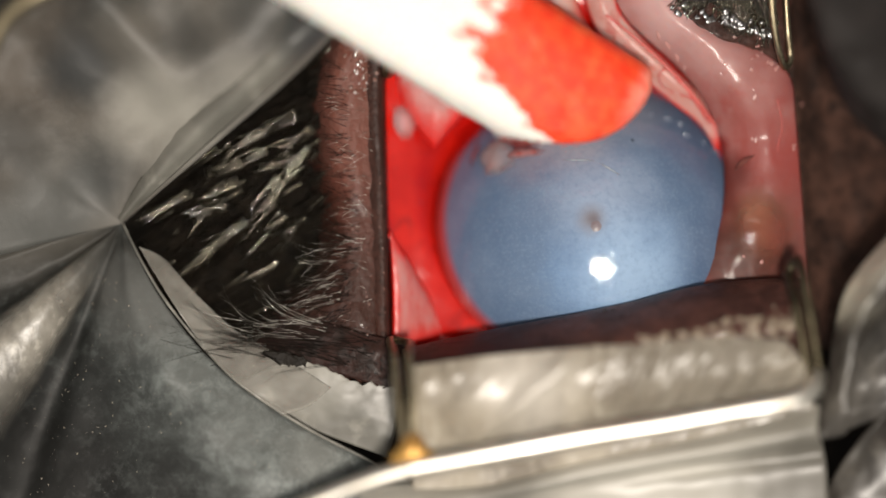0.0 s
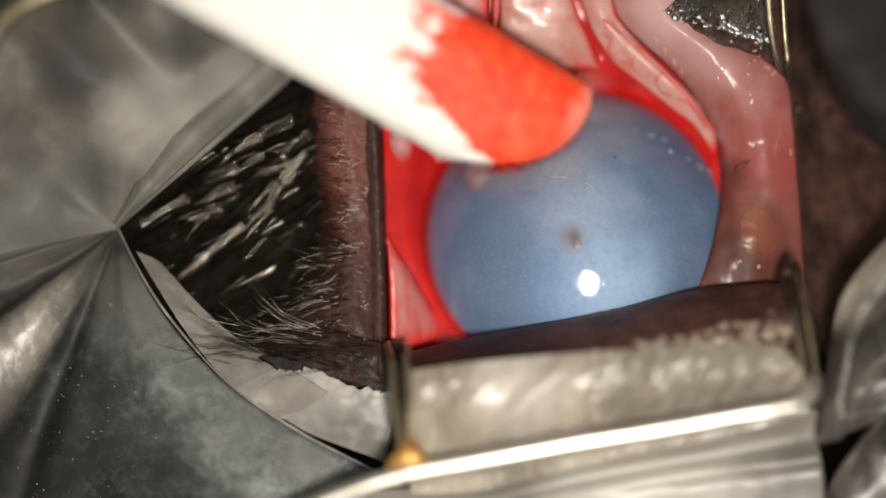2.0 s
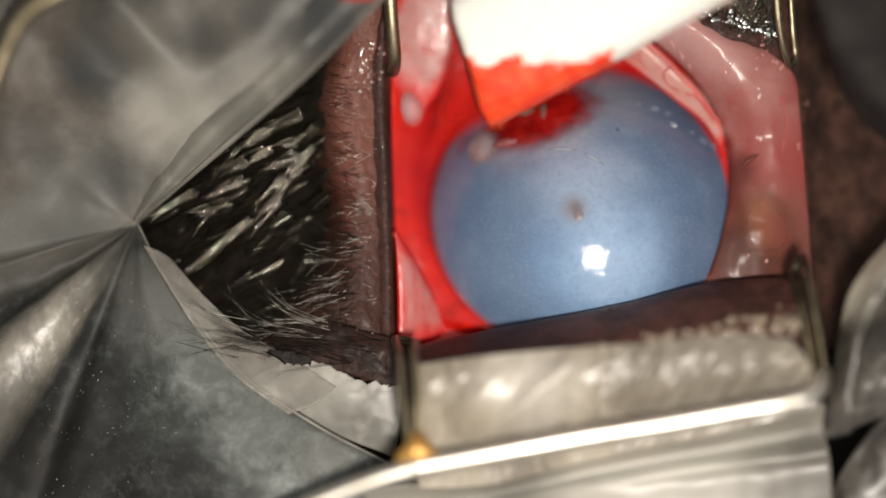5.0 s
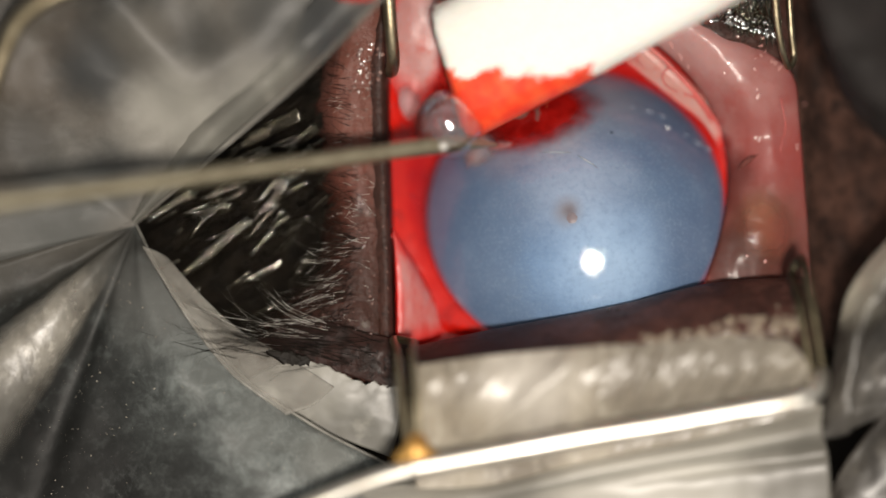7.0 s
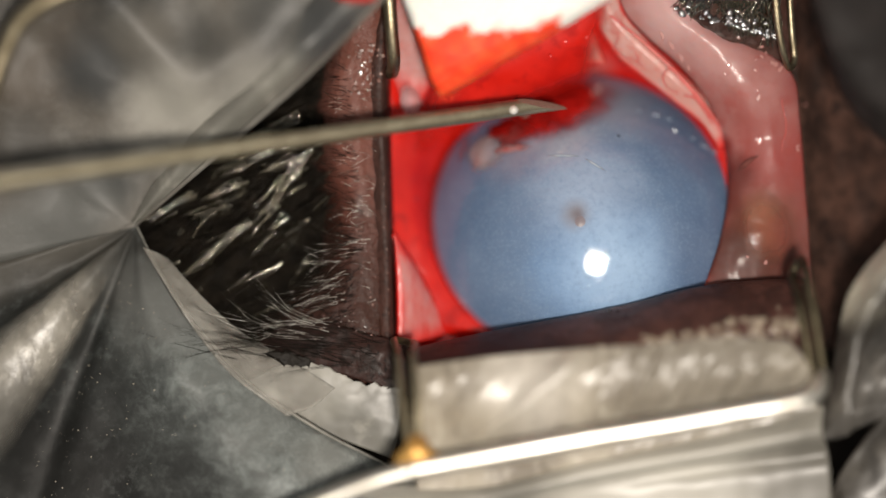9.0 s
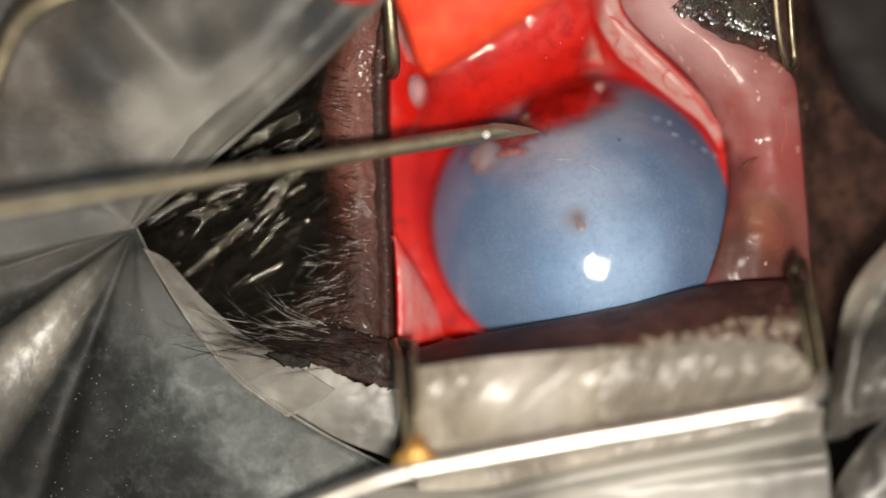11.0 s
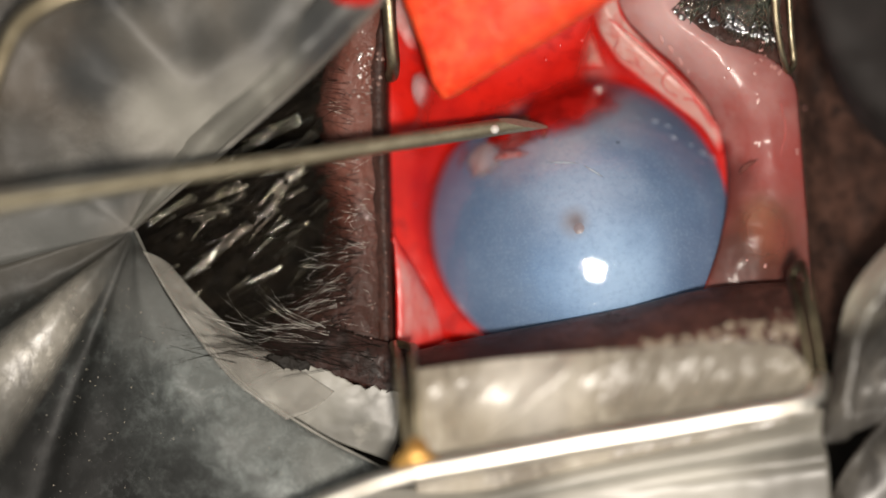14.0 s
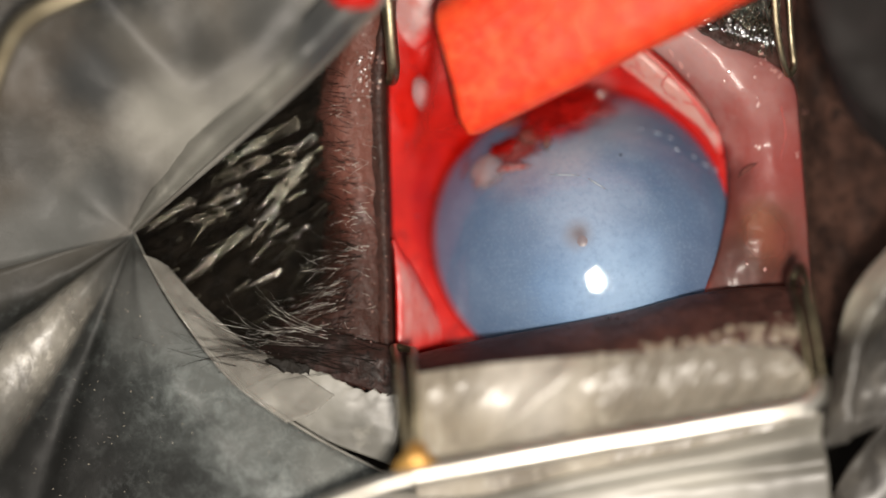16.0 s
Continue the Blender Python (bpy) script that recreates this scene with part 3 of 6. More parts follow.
def eye_patch(name, u, v, long_u, wide_u, turn, height, ragged=0.2, seed=1.0, rings=14, seg=56, sink=0.03, rough=0.0, flat=2.0):
    """A low mound on the globe round a plan place; radii in plan units, height in mm; its rim sinks in."""
    c = on_eye(u, v)
    ax = (on_eye(u + 10 * math.cos(radians(turn)), v - 10 * math.sin(radians(turn))) - c).normalized()
    ay = c.cross(ax)
    verts, faces = [c * (GLOBE + height) * MM], []
    for k in range(1, rings + 1):
        f = k / rings
        for j in range(seg):
            b = 2 * math.pi * j / seg
            wob = 1 + ragged * noise.fractal(Vector((math.cos(b) * 1.6, math.sin(b) * 1.6, seed)), 0.8, 2, 4)
            d = (c + (ax * math.cos(b) * long_u + ay * math.sin(b) * wide_u) * (f * wob / UNIT / GLOBE)).normalized()
            h = height * (1 - f ** flat) - sink * f ** 4 + rough * (1 - f) * noise.fractal(d * 16 + Vector((seed, 0, 0)), 0.8, 2, 3)
            verts.append(d * (GLOBE + h) * MM)
    for j in range(seg):
        faces.append((0, 1 + j, 1 + (j + 1) % seg))
    for k in range(rings - 1):
        for j in range(seg):
            a, b = 1 + k * seg + j, 1 + k * seg + (j + 1) % seg
            faces.append((a, a + seg, b + seg, b))
    return border(mesh_of(name, verts, faces), [0.0] + [k / rings for k in range(1, rings + 1) for _ in range(seg)])


def cornea_skin():
    """Cloudy blue cornea: pale haze in the middle, slate rim, fine stipple, a small tan scar and a dark fleck."""
    m = bpy.data.materials.new("cornea_skin")
    nt, bsdf, lk = links(m)
    co = nt.nodes.new("ShaderNodeTexCoord").outputs["Object"]

    def near(direction, inner, outer):
        d = nt.nodes.new("ShaderNodeVectorMath")
        d.operation = "DISTANCE"
        lk.new(co, d.inputs[0])
        d.inputs[1].default_value = direction * GLOBE * MM
        wob = sums(nt, "MULTIPLY", sums(nt, "SUBTRACT", noise_of(nt, co, 0.6, 3), 0.5), outer * 0.5 * MM)
        r = ramp(nt, inner * MM, outer * MM)
        lk.new(sums(nt, "ADD", d.outputs["Value"], wob), r.inputs["Value"])
        return sums(nt, "SUBTRACT", 1.0, r.outputs["Result"])

    cloud = ramp(nt, 0.3, 0.7)
    lk.new(noise_of(nt, co, 0.22, 4, 0.6), cloud.inputs["Value"])
    col = mix(nt, cloud.outputs["Result"], (0.090, 0.144, 0.247), (0.130, 0.192, 0.300))
    col = mix(nt, sums(nt, "MULTIPLY", near(on_eye(1050, 470), 0.3, 5.6), 0.85), col, (0.165, 0.295, 0.51))
    col = mix(nt, sums(nt, "MULTIPLY", near(on_eye(1015, 320), 0.2, 4.6), 0.75), col, (0.305, 0.385, 0.52))
    col = mix(nt, sums(nt, "MULTIPLY", near(on_eye(1072, 465), 0.3, 4.3), 0.7), col, (0.325, 0.455, 0.63))
    col = mix(nt, sums(nt, "MULTIPLY", near(on_eye(1060, 175), 0.5, 4.2), 0.55), col, (0.26, 0.275, 0.31))
    col = mix(nt, sums(nt, "MULTIPLY", near(on_eye(905, 255), 0.4, 2.9), 0.5), col, (0.36, 0.28, 0.31))
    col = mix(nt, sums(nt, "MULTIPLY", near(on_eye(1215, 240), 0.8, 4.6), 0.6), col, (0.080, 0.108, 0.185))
    col = mix(nt, sums(nt, "MULTIPLY", near(on_eye(985, 236), 0.3, 2.4), 0.5), col, (0.37, 0.35, 0.38))
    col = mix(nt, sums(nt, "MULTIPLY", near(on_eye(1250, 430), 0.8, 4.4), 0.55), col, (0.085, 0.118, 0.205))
    stip = ramp(nt, 0.45, 0.75)
    lk.new(noise_of(nt, co, 5.5, 3, 0.6), stip.inputs["Value"])
    col = mix(nt, sums(nt, "MULTIPLY", stip.outputs["Result"], 0.15), col, (0.30, 0.42, 0.52))
    mottle = ramp(nt, 0.42, 0.78)
    lk.new(noise_of(nt, co, 3.0, 4, 0.7), mottle.inputs["Value"])
    col = mix(nt, sums(nt, "MULTIPLY", mottle.outputs["Result"], 0.30), col, (0.085, 0.145, 0.26))
    scar = near(on_eye(1003, 373), 0.15, 1.15)
    col = mix(nt, sums(nt, "MULTIPLY", scar, 0.75), col, (0.20, 0.19, 0.21))
    col = mix(nt, sums(nt, "MULTIPLY", near(on_eye(1008, 372), 0.05, 0.6), 0.6), col, (0.12, 0.085, 0.085))
    col = mix(nt, sums(nt, "MULTIPLY", near(on_eye(1082, 233), 0.05, 0.13), 0.9), col, (0.02, 0.03, 0.05))
    sep = nt.nodes.new("ShaderNodeSeparateXYZ")
    lk.new(co, sep.inputs[0])
    rim = ramp(nt, 7.00 * MM, 7.62 * MM)
    lk.new(sep.outputs["Z"], rim.inputs["Value"])
    col = mix(nt, rim.outputs["Result"], (0.40, 0.045, 0.045), col)
    lk.new(col, bsdf.inputs["Base Color"])
    bsdf.inputs["Roughness"].default_value = 0.5
    bsdf.inputs["Specular IOR Level"].default_value = 0.15
    bsdf.inputs["Coat Weight"].default_value = 1.0
    bsdf.inputs["Coat Roughness"].default_value = 0.02
    relief(nt, bsdf, noise_of(nt, co, 1.3, 3), 0.05)
    ripple = nt.nodes.new("ShaderNodeBump")
    ripple.inputs["Distance"].default_value = 0.016 * MM
    lk.new(noise_of(nt, co, 3.2, 3, 0.6), ripple.inputs["Height"])
    lk.new(ripple.outputs["Normal"], bsdf.inputs["Coat Normal"])
    return m


def build_eye(head):
    eye = part("eyeball", cap("eyeball", 40, 112, GLOBE - 0.06, 40, 128, 0.05), tissue_red, head, "blood-red globe of the eye")
    eye.matrix_basis = eye_pose()
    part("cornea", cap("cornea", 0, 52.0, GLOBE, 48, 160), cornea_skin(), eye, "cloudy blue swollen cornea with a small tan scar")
    part("blood_film", eye_patch("blood_film", 806, 206, 130, 80, 46, 0.12, 0.12, 23.0, 20, 80, 0.02), blood_sheet, eye, "bright blood lying over the rim of the cornea")
    part("wound", eye_patch("wound", 900, 224, 64, 48, 18, 0.16, 0.14, 2.0, 18, 72, rough=0.07), wound_dark, eye, "dark ragged surgical wound")
    part("wound_lip", eye_patch("wound_lip", 846, 262, 54, 46, -30, 0.17, 0.16, 5.0, rough=0.06), wound_pale, eye, "pale swollen wound lip")
    part("wound_lip", eye_patch("wound_lip", 888, 258, 46, 15, 8, 0.24, 0.16, 9.0, rough=0.08), wound_pink, eye, "pinkish torn lip of the wound")
    part("wound_lip", eye_patch("wound_lip", 953, 204, 11, 40, 10, 0.40, 0.12, 7.0, rough=0.08), wound_grey, eye, "greyish curled edge of the wound")
    part("wound_lip", eye_patch("wound_lip", 924, 202, 28, 32, 25, 0.50, 0.14, 13.0, rough=0.1), wound_gloss, eye, "bulging glossy lip of the wound")
    bulge = part("bulge", eye_patch("bulge", 896, 174, 42, 27, 22, 0.62, 0.08, 29.0, rough=0.05, flat=3.0), wound_bulge, eye, "smooth brownish bulge at the wound")
    part("bulge", eye_patch("bulge", 946, 158, 15, 22, 20, 0.50, 0.12, 31.0, rough=0.06, flat=3.0), wound_bulge, eye)
    part("slit", eye_patch("slit", 812, 258, 6, 34, 6, 0.16, 0.2, 17.0, 10, 40), wound_dark, eye, "thin red slit beside the wound")
    part("clot", eye_patch("clot", 880, 222, 44, 26, 15, 0.24, 0.2, 3.0, rough=0.06), blood_wet, eye, "dark red clot in the wound")
    # Blood drop added to catch the lamp as a highlight.
    part("droplet", eye_patch("droplet", 914, 146, 13, 10, 0, 0.55, 0.1, 33.0, 10, 32, 0.02, flat=3.0), blood_wet, eye, "glinting drop of blood")
    part("tag", eye_patch("tag", 968, 178, 40, 5, 12, 0.12, 0.2, 19.0, 8, 40), wound_pale, eye, "thin pale shred along the wound")
    # Low glossy mounds added to catch the lamp as specks of reflection.
    for u, v, a, b, r in ((1020, 148, 15, 4, 0), (1038, 141, 8, 3, 10), (1150, 196, 9, 3, -20), (1172, 204, 6, 3, -30), (1182, 224, 7, 3, -30),
                          (1236, 252, 11, 5, -30), (1253, 262, 8, 4, -40), (1120, 188, 5, 2, -10), (1214, 238, 5, 3, -20)):
        part("droplet", eye_patch("droplet", u, v, a, b, r, 0.09, 0.3, u * 0.1, 6, 20, 0.01), tear, eye)
    part("scar", eye_patch("scar", 1012, 384, 9, 10, 0, 0.045, 0.1, 4.0, 12, 40, 0.0), scar_skin, eye, "small raised tan scar")
    part("scratch", eye_patch("scratch", 985, 268, 34, 3, -2, 0.02, 0.1, 6.0, 6, 40, 0.0), scratch_skin, eye, "thin pale scratch")
    part("scratch", eye_patch("scratch", 1040, 284, 30, 3, -32, 0.02, 0.1, 8.0, 6, 40, 0.0), scratch_skin, eye, "thin pale scratch")
    return eye, bulge


wound_pink = surface("wound_pink", (0.36, 0.15, 0.15), (0.30, 0.17, 0.18), 0.9, (0.34, 0.07, 0.06), fine=2.0, rough=0.3, depth=0.06, depth_lumps=1.4,
                     fine_depth=0.03, coat=0.5, thin=(0.3, 0.95), rag=0.5)
wound_grey = surface("wound_grey", (0.13, 0.10, 0.085), (0.20, 0.12, 0.11), 1.0, (0.10, 0.05, 0.05), fine=2.5, rough=0.25, depth=0.05, depth_lumps=1.6,
                     fine_depth=0.02, coat=1.0, coat_rough=0.05, thin=(0.45, 0.98), rag=0.4)
wound_bulge = surface("wound_bulge", (0.20, 0.095, 0.085), (0.15, 0.055, 0.05), 0.6, (0.24, 0.13, 0.12), fine=1.4, rough=0.22, depth=0.04, depth_lumps=1.0,
                      fine_depth=0.015, coat=1.0, coat_rough=0.04, thin=(0.75, 1.0), rag=0.2)
wound_gloss = surface("wound_gloss", (0.17, 0.13, 0.105), (0.12, 0.055, 0.048), 0.8, (0.20, 0.12, 0.11), fine=1.6, rough=0.25, depth=0.05, depth_lumps=1.2,
                      fine_depth=0.02, coat=1.0, coat_rough=0.03, thin=(0.45, 0.95), rag=0.4)
wet_dark = surface("wet_dark", (0.015, 0.012, 0.010), (0.03, 0.024, 0.02), 1.0, fine=3, rough=0.2, depth=0.05, coat=1.0, coat_rough=0.03)
pale_drop = surface("pale_drop", (0.55, 0.53, 0.48), (0.62, 0.60, 0.56), 1.0, fine=3, rough=0.2, depth=0.02, coat=1.0, coat_rough=0.1)
scar_skin = surface("scar_skin", (0.20, 0.17, 0.19), (0.17, 0.14, 0.155), 1.0, fine=3, rough=0.4, depth=0.02, coat=1.0, coat_rough=0.02)
scratch_skin = surface("scratch_skin", (0.36, 0.42, 0.48), (0.30, 0.37, 0.44), 1.0, fine=3, rough=0.4, depth=0.02, coat=0.3, thin=(0.2, 0.95), rag=0.8)
tear = surface("tear", (0.14, 0.185, 0.25), (0.18, 0.22, 0.29), 1.0, fine=3, rough=0.15, depth=0.02, coat=1.0, coat_rough=0.02)
wet_skin = surface("wet_skin", (0.12, 0.052, 0.038), (0.17, 0.075, 0.055), 1.0, fine=3, rough=0.3, depth=0.05, coat=1.0, coat_rough=0.03)
wet_pink = surface("wet_pink", (0.42, 0.19, 0.17), (0.46, 0.23, 0.21), 1.0, fine=3, rough=0.3, depth=0.0, coat=1.0, coat_rough=0.03)
wet_red = surface("wet_red", (0.50, 0.008, 0.004), (0.58, 0.012, 0.006), 1.0, fine=3, rough=0.2, depth=0.0, coat=1.0, coat_rough=0.03)
wet_film = surface("wet_film", (0.22, 0.17, 0.12), (0.38, 0.32, 0.24), 1.0, fine=3, rough=0.25, depth=0.03, coat=1.0, coat_rough=0.08)
for wet in (wet_dark, wet_skin, wet_pink):
    wet.node_tree.nodes["Principled BSDF"].inputs["Coat IOR"].default_value = 1.6


# ---------------------------------------------------------------- lids, conjunctiva, fur
def build_head():
    head = thing("dog_head", "black-furred dog's head with its eye held open for surgery", "dog")
    rng = np.random.default_rng(11)

    # dark hide below everything
    g = loft([[(-700, -500, -6), (784, -500, -6), (2300, -500, -6)], [(-700, 441, -6), (784, 441, -14), (2300, 441, -6)],
              [(-700, 1400, -6), (784, 1400, -6), (2300, 1400, -6)]], 60, 40)
    part("hide", slab("hide", g, 2.0, 0, 0.3, 90, 4), under_skin, head, "dark hide under the fur")

    # red tissue bed: a ring from the rim of the cornea out to the lids
    inner, outer = [], []
    for k in range(33):
        a = 2 * math.pi * k / 32
        c, s = math.cos(a), math.sin(a)
        d = eye_pose() @ (Vector((math.sin(radians(48.8)) * c, math.sin(radians(48.8)) * s, math.cos(radians(48.8)))) * (GLOBE + 0.02) * MM)
        k1 = (1 - d.z / MM / HIGH) / UNIT * MM
        inner.append((d.x / k1 + MID[0], MID[1] - d.y / k1, d.z / MM))
        r = 1 / max(abs(c) / (352 if c > 0 else 365), abs(s) / (470 if s > 0 else 262), 1e-3)
        outer.append((1016 + r * c, 371 - r * s, 1.3 if c < -0.3 else (0.6 if s > -0.6 else 0.2)))
    mid = [(0.5 * (p[0] + q[0]), 0.5 * (p[1] + q[1]), max(0.25, 0.6 * p[2])) for p, q in zip(inner, outer)]
    g = loft([inner, mid, outer], 160, 16)
    bed = part("conjunctiva", slab("conjunctiva", g, 0.6, 0, 0.12, 50, 2), tissue_red, head, "wet blood-red conjunctiva round the cornea")

    # paler folds that lie on it
    def fold(label, sections, material, puff, thick=0.5, wavy=0.10, wave=60, seed=1.0, nu=40, nv=24, oval=False):
        return part("tissue_fold", slab("tissue_fold", loft(sections, nu, nv), thick, puff, wavy, wave, seed, oval), material, head, label)

    drawn = fold("pale pink fold of conjunctiva above the cornea",
         [[(702, 175, 0.6), (706, 120, 1.0), (735, 40, 1.5), (770, -60, 2)], [(735, 225, 0.7), (760, 150, 1.2), (795, 60, 1.7), (820, -60, 2)],
          [(772, 268, 0.5), (838, 190, 1.0), (864, 120, 1.5), (876, -60, 2)]], tissue_white, 0.4, 0.3, seed=3)
    fold("pale pink fold of conjunctiva above the cornea",
         [[(880, 130, 0.3), (884, 90, 0.9), (892, 30, 1.4), (888, -60, 2)], [(975, 126, 0.4), (965, 75, 1.1), (948, 10, 1.6), (938, -60, 2)],
          [(1072, 118, 0.2), (1054, 70, 0.9), (1032, 20, 1.4), (1002, -60, 2)]], tissue_mid, 0.35, 0.3, seed=5)
    sliding = fold("pink patch of conjunctiva beside the lid",
         [[(692, 186, 1.5), (694, 225, 1.5), (700, 268, 1.4)], [(728, 190, 0.9), (745, 228, 0.8), (742, 272, 0.7)]], tissue_patch, 0.12, 0.3, nu=24, nv=18, oval=True)
    fold("pink wedge of conjunctiva in the lower corner",
         [[(694, 410, 1.7), (697, 500, 1.7), (700, 618, 1.5)], [(712, 440, 1.3), (735, 525, 1.0), (752, 612, 0.8)],
          [(724, 455, 0.8), (775, 545, 0.1), (810, 600, -0.1)]], tissue_wedge, 0.3, 0.3, seed=8)
    fold("pale strip of conjunctiva along the cornea",
         [[(1020, -60, 1.2), (1050, 40, 1.0), (1094, 110, 0.8), (1146, 150, 0.6), (1196, 190, 0.5), (1246, 230, 0.4), (1272, 272, 0.3)],
          [(1052, -60, 1.7), (1078, 35, 1.5), (1124, 84, 1.3), (1170, 124, 1.1), (1212, 164, 0.9), (1252, 206, 0.7), (1280, 258, 0.5)],
          [(1082, -60, 1.6), (1106, 30, 1.3), (1140, 70, 1.1), (1184, 112, 0.9), (1224, 152, 0.7), (1258, 192, 0.6), (1284, 246, 0.4)]], tissue_strip, 0.15, 0.4, 0.05, seed=10)
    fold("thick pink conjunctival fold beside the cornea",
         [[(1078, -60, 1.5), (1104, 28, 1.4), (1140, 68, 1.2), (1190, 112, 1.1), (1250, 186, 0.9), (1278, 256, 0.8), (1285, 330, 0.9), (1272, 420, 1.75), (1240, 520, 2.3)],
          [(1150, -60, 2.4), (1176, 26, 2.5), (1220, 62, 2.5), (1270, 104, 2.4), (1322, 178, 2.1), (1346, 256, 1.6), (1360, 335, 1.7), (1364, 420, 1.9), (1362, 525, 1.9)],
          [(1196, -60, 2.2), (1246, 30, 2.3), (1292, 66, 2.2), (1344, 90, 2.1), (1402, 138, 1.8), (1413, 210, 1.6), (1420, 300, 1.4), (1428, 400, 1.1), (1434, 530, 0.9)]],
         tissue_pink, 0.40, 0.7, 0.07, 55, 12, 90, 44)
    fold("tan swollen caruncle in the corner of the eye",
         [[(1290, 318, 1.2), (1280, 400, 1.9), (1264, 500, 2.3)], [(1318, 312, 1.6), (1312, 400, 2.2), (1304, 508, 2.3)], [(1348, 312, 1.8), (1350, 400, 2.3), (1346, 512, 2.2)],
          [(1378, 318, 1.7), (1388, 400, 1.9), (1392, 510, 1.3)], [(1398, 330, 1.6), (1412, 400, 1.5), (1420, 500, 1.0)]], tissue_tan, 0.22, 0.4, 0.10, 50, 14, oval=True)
    # Dark strip laid on the fold for the shade in a crease.
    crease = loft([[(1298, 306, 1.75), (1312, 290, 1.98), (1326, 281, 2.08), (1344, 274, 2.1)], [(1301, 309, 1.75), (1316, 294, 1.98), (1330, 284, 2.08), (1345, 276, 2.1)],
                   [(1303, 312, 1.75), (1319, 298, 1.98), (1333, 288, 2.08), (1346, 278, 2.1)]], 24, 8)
    part("crease", slab("crease", crease, 0.3, 0.0, oval=True), crease_shade, head, "dark curved strip, the painted shade of a crease over the caruncle")

    part("blood_smear", slab("blood_smear", loft([[(556, -40, 9.4), (578, -6, 9.3), (600, 6, 9.0)], [(620, -50, 9.6), (625, -8, 9.6), (630, 12, 9.2)],
         [(680, -40, 9.4), (674, -4, 9.2), (660, 8, 8.8)]], 20, 20), 0.4, 0.3), blood_sheet, head, "bright blood smear by the drape edge")

    def vessel(pts, r0, r1):
        part("vessel", tube("vessel", [P(u, v, z - 0.1) for u, v, z in pts], [r0 * 0.8, (r0 + r1) * 0.5, r1 * 0.8], 6, 40), vessel_red, head, "fine red blood vessel")

    vessel([(1076, 30, 1.75), (1110, 56, 1.75), (1150, 90, 1.6), (1196, 134, 1.4), (1240, 184, 1.2), (1272, 232, 0.95), (1288, 272, 0.8)], 0.07, 0.13)
    vessel([(1196, 168, 1.35), (1176, 156, 1.42), (1170, 140, 1.45), (1180, 126, 1.5), (1204, 146, 1.4), (1236, 186, 1.2), (1262, 222, 1.0)], 0.04, 0.06)
    vessel([(1208, 172, 1.25), (1224, 176, 1.2), (1240, 194, 1.1), (1258, 226, 0.95)], 0.08, 0.05)
    vessel([(1092, 70, 1.65), (1086, 86, 1.6), (1100, 104, 1.45), (1124, 112, 1.4), (1138, 128, 1.3)], 0.03, 0.025)
    vessel([(1108, 84, 1.6), (1122, 98, 1.5), (1126, 118, 1.35)], 0.02, 0.02)
    vessel([(888, -20, 2.5), (886, 30, 2.1), (882, 62, 1.9)], 0.28, 0.1)

    vessel([(1380, 180, 2.3), (1388, 230, 2.15), (1380, 270, 2.05), (1392, 320, 1.95)], 0.025, 0.02)

    # the lid towards the nose: brown skin with a straight dark margin
    g = loft([[(640, -60, 2), (590, 60, 0), (545, 150, -1.0), (545, 260, -1.5), (560, 380, -1.5), (545, 480, -1.0), (470, 560, 0), (430, 640, 0)],
              [(655, -60, 3), (612, 60, 2.4), (580, 160, 2.0), (585, 260, 1.8), (598, 380, 1.6), (588, 480, 1.6), (540, 570, 1.8), (500, 660, 1.6)],
              [(675, -60, 3), (640, 60, 2.8), (622, 160, 2.6), (628, 260, 2.4), (634, 380, 2.2), (632, 480, 2.2), (615, 580, 2.4), (600, 680, 2.0)],
              [(690, -60, 2.6), (668, 60, 2.6), (660, 170, 2.3), (664, 270, 2.1), (668, 390, 2.0), (670, 490, 2.0), (672, 590, 2.2), (676, 690, 2.2)]], 70, 30)
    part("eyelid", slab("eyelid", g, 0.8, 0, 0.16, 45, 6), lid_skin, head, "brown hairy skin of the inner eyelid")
    g = loft([[(670, -60, 2.5), (652, 60, 2.5), (640, 170, 2.2), (645, 270, 2.0), (650, 390, 1.9), (654, 490, 1.9), (658, 600, 2.1)],
              [(700, -60, 2.6), (680, 60, 2.6), (677, 170, 2.3), (680, 270, 2.2), (684, 390, 2.1), (687, 490, 2.1), (690, 610, 2.2)],
              [(712, -60, 0.6), (694, 60, 0.6), (691, 170, 0.4), (692, 270, 0.3), (695, 390, 0.2), (697, 490, 0.2), (702, 615, 0.2)]], 60, 14)
    part("lid_margin", slab("lid_margin", g, 0.6, 0.0, 0.05, 40, 7), margin_skin, head, "straight dark margin of the inner eyelid")

    # the lower lid: a dark roll
    g = loft([[(715, 640, 0.6), (820, 616, 0.2), (960, 590, 1.0), (1100, 564, 1.4), (1250, 530, 1.2), (1420, 518, 1.0)],
              [(715, 622, 3.2), (820, 598, 3.0), (960, 571, 3.7), (1100, 543, 4.0), (1250, 508, 3.8), (1340, 499, 3.7), (1425, 496, 3.6)],
              [(725, 640, 5.4), (830, 620, 5.7), (970, 598, 6.3), (1110, 576, 6.6), (1260, 546, 6.6), (1430, 536, 6.2)],
              [(730, 675, 6.8), (840, 655, 7.6), (980, 640, 8.1), (1120, 625, 8.3), (1270, 600, 8.3), (1435, 585, 7.8)],
              [(735, 710, 6.2), (850, 695, 6.8), (990, 685, 7.0), (1130, 675, 7.2), (1280, 655, 7.2), (1440, 640, 6.8)]], 90, 36)
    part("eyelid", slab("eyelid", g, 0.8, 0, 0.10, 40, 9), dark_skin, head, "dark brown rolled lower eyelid")

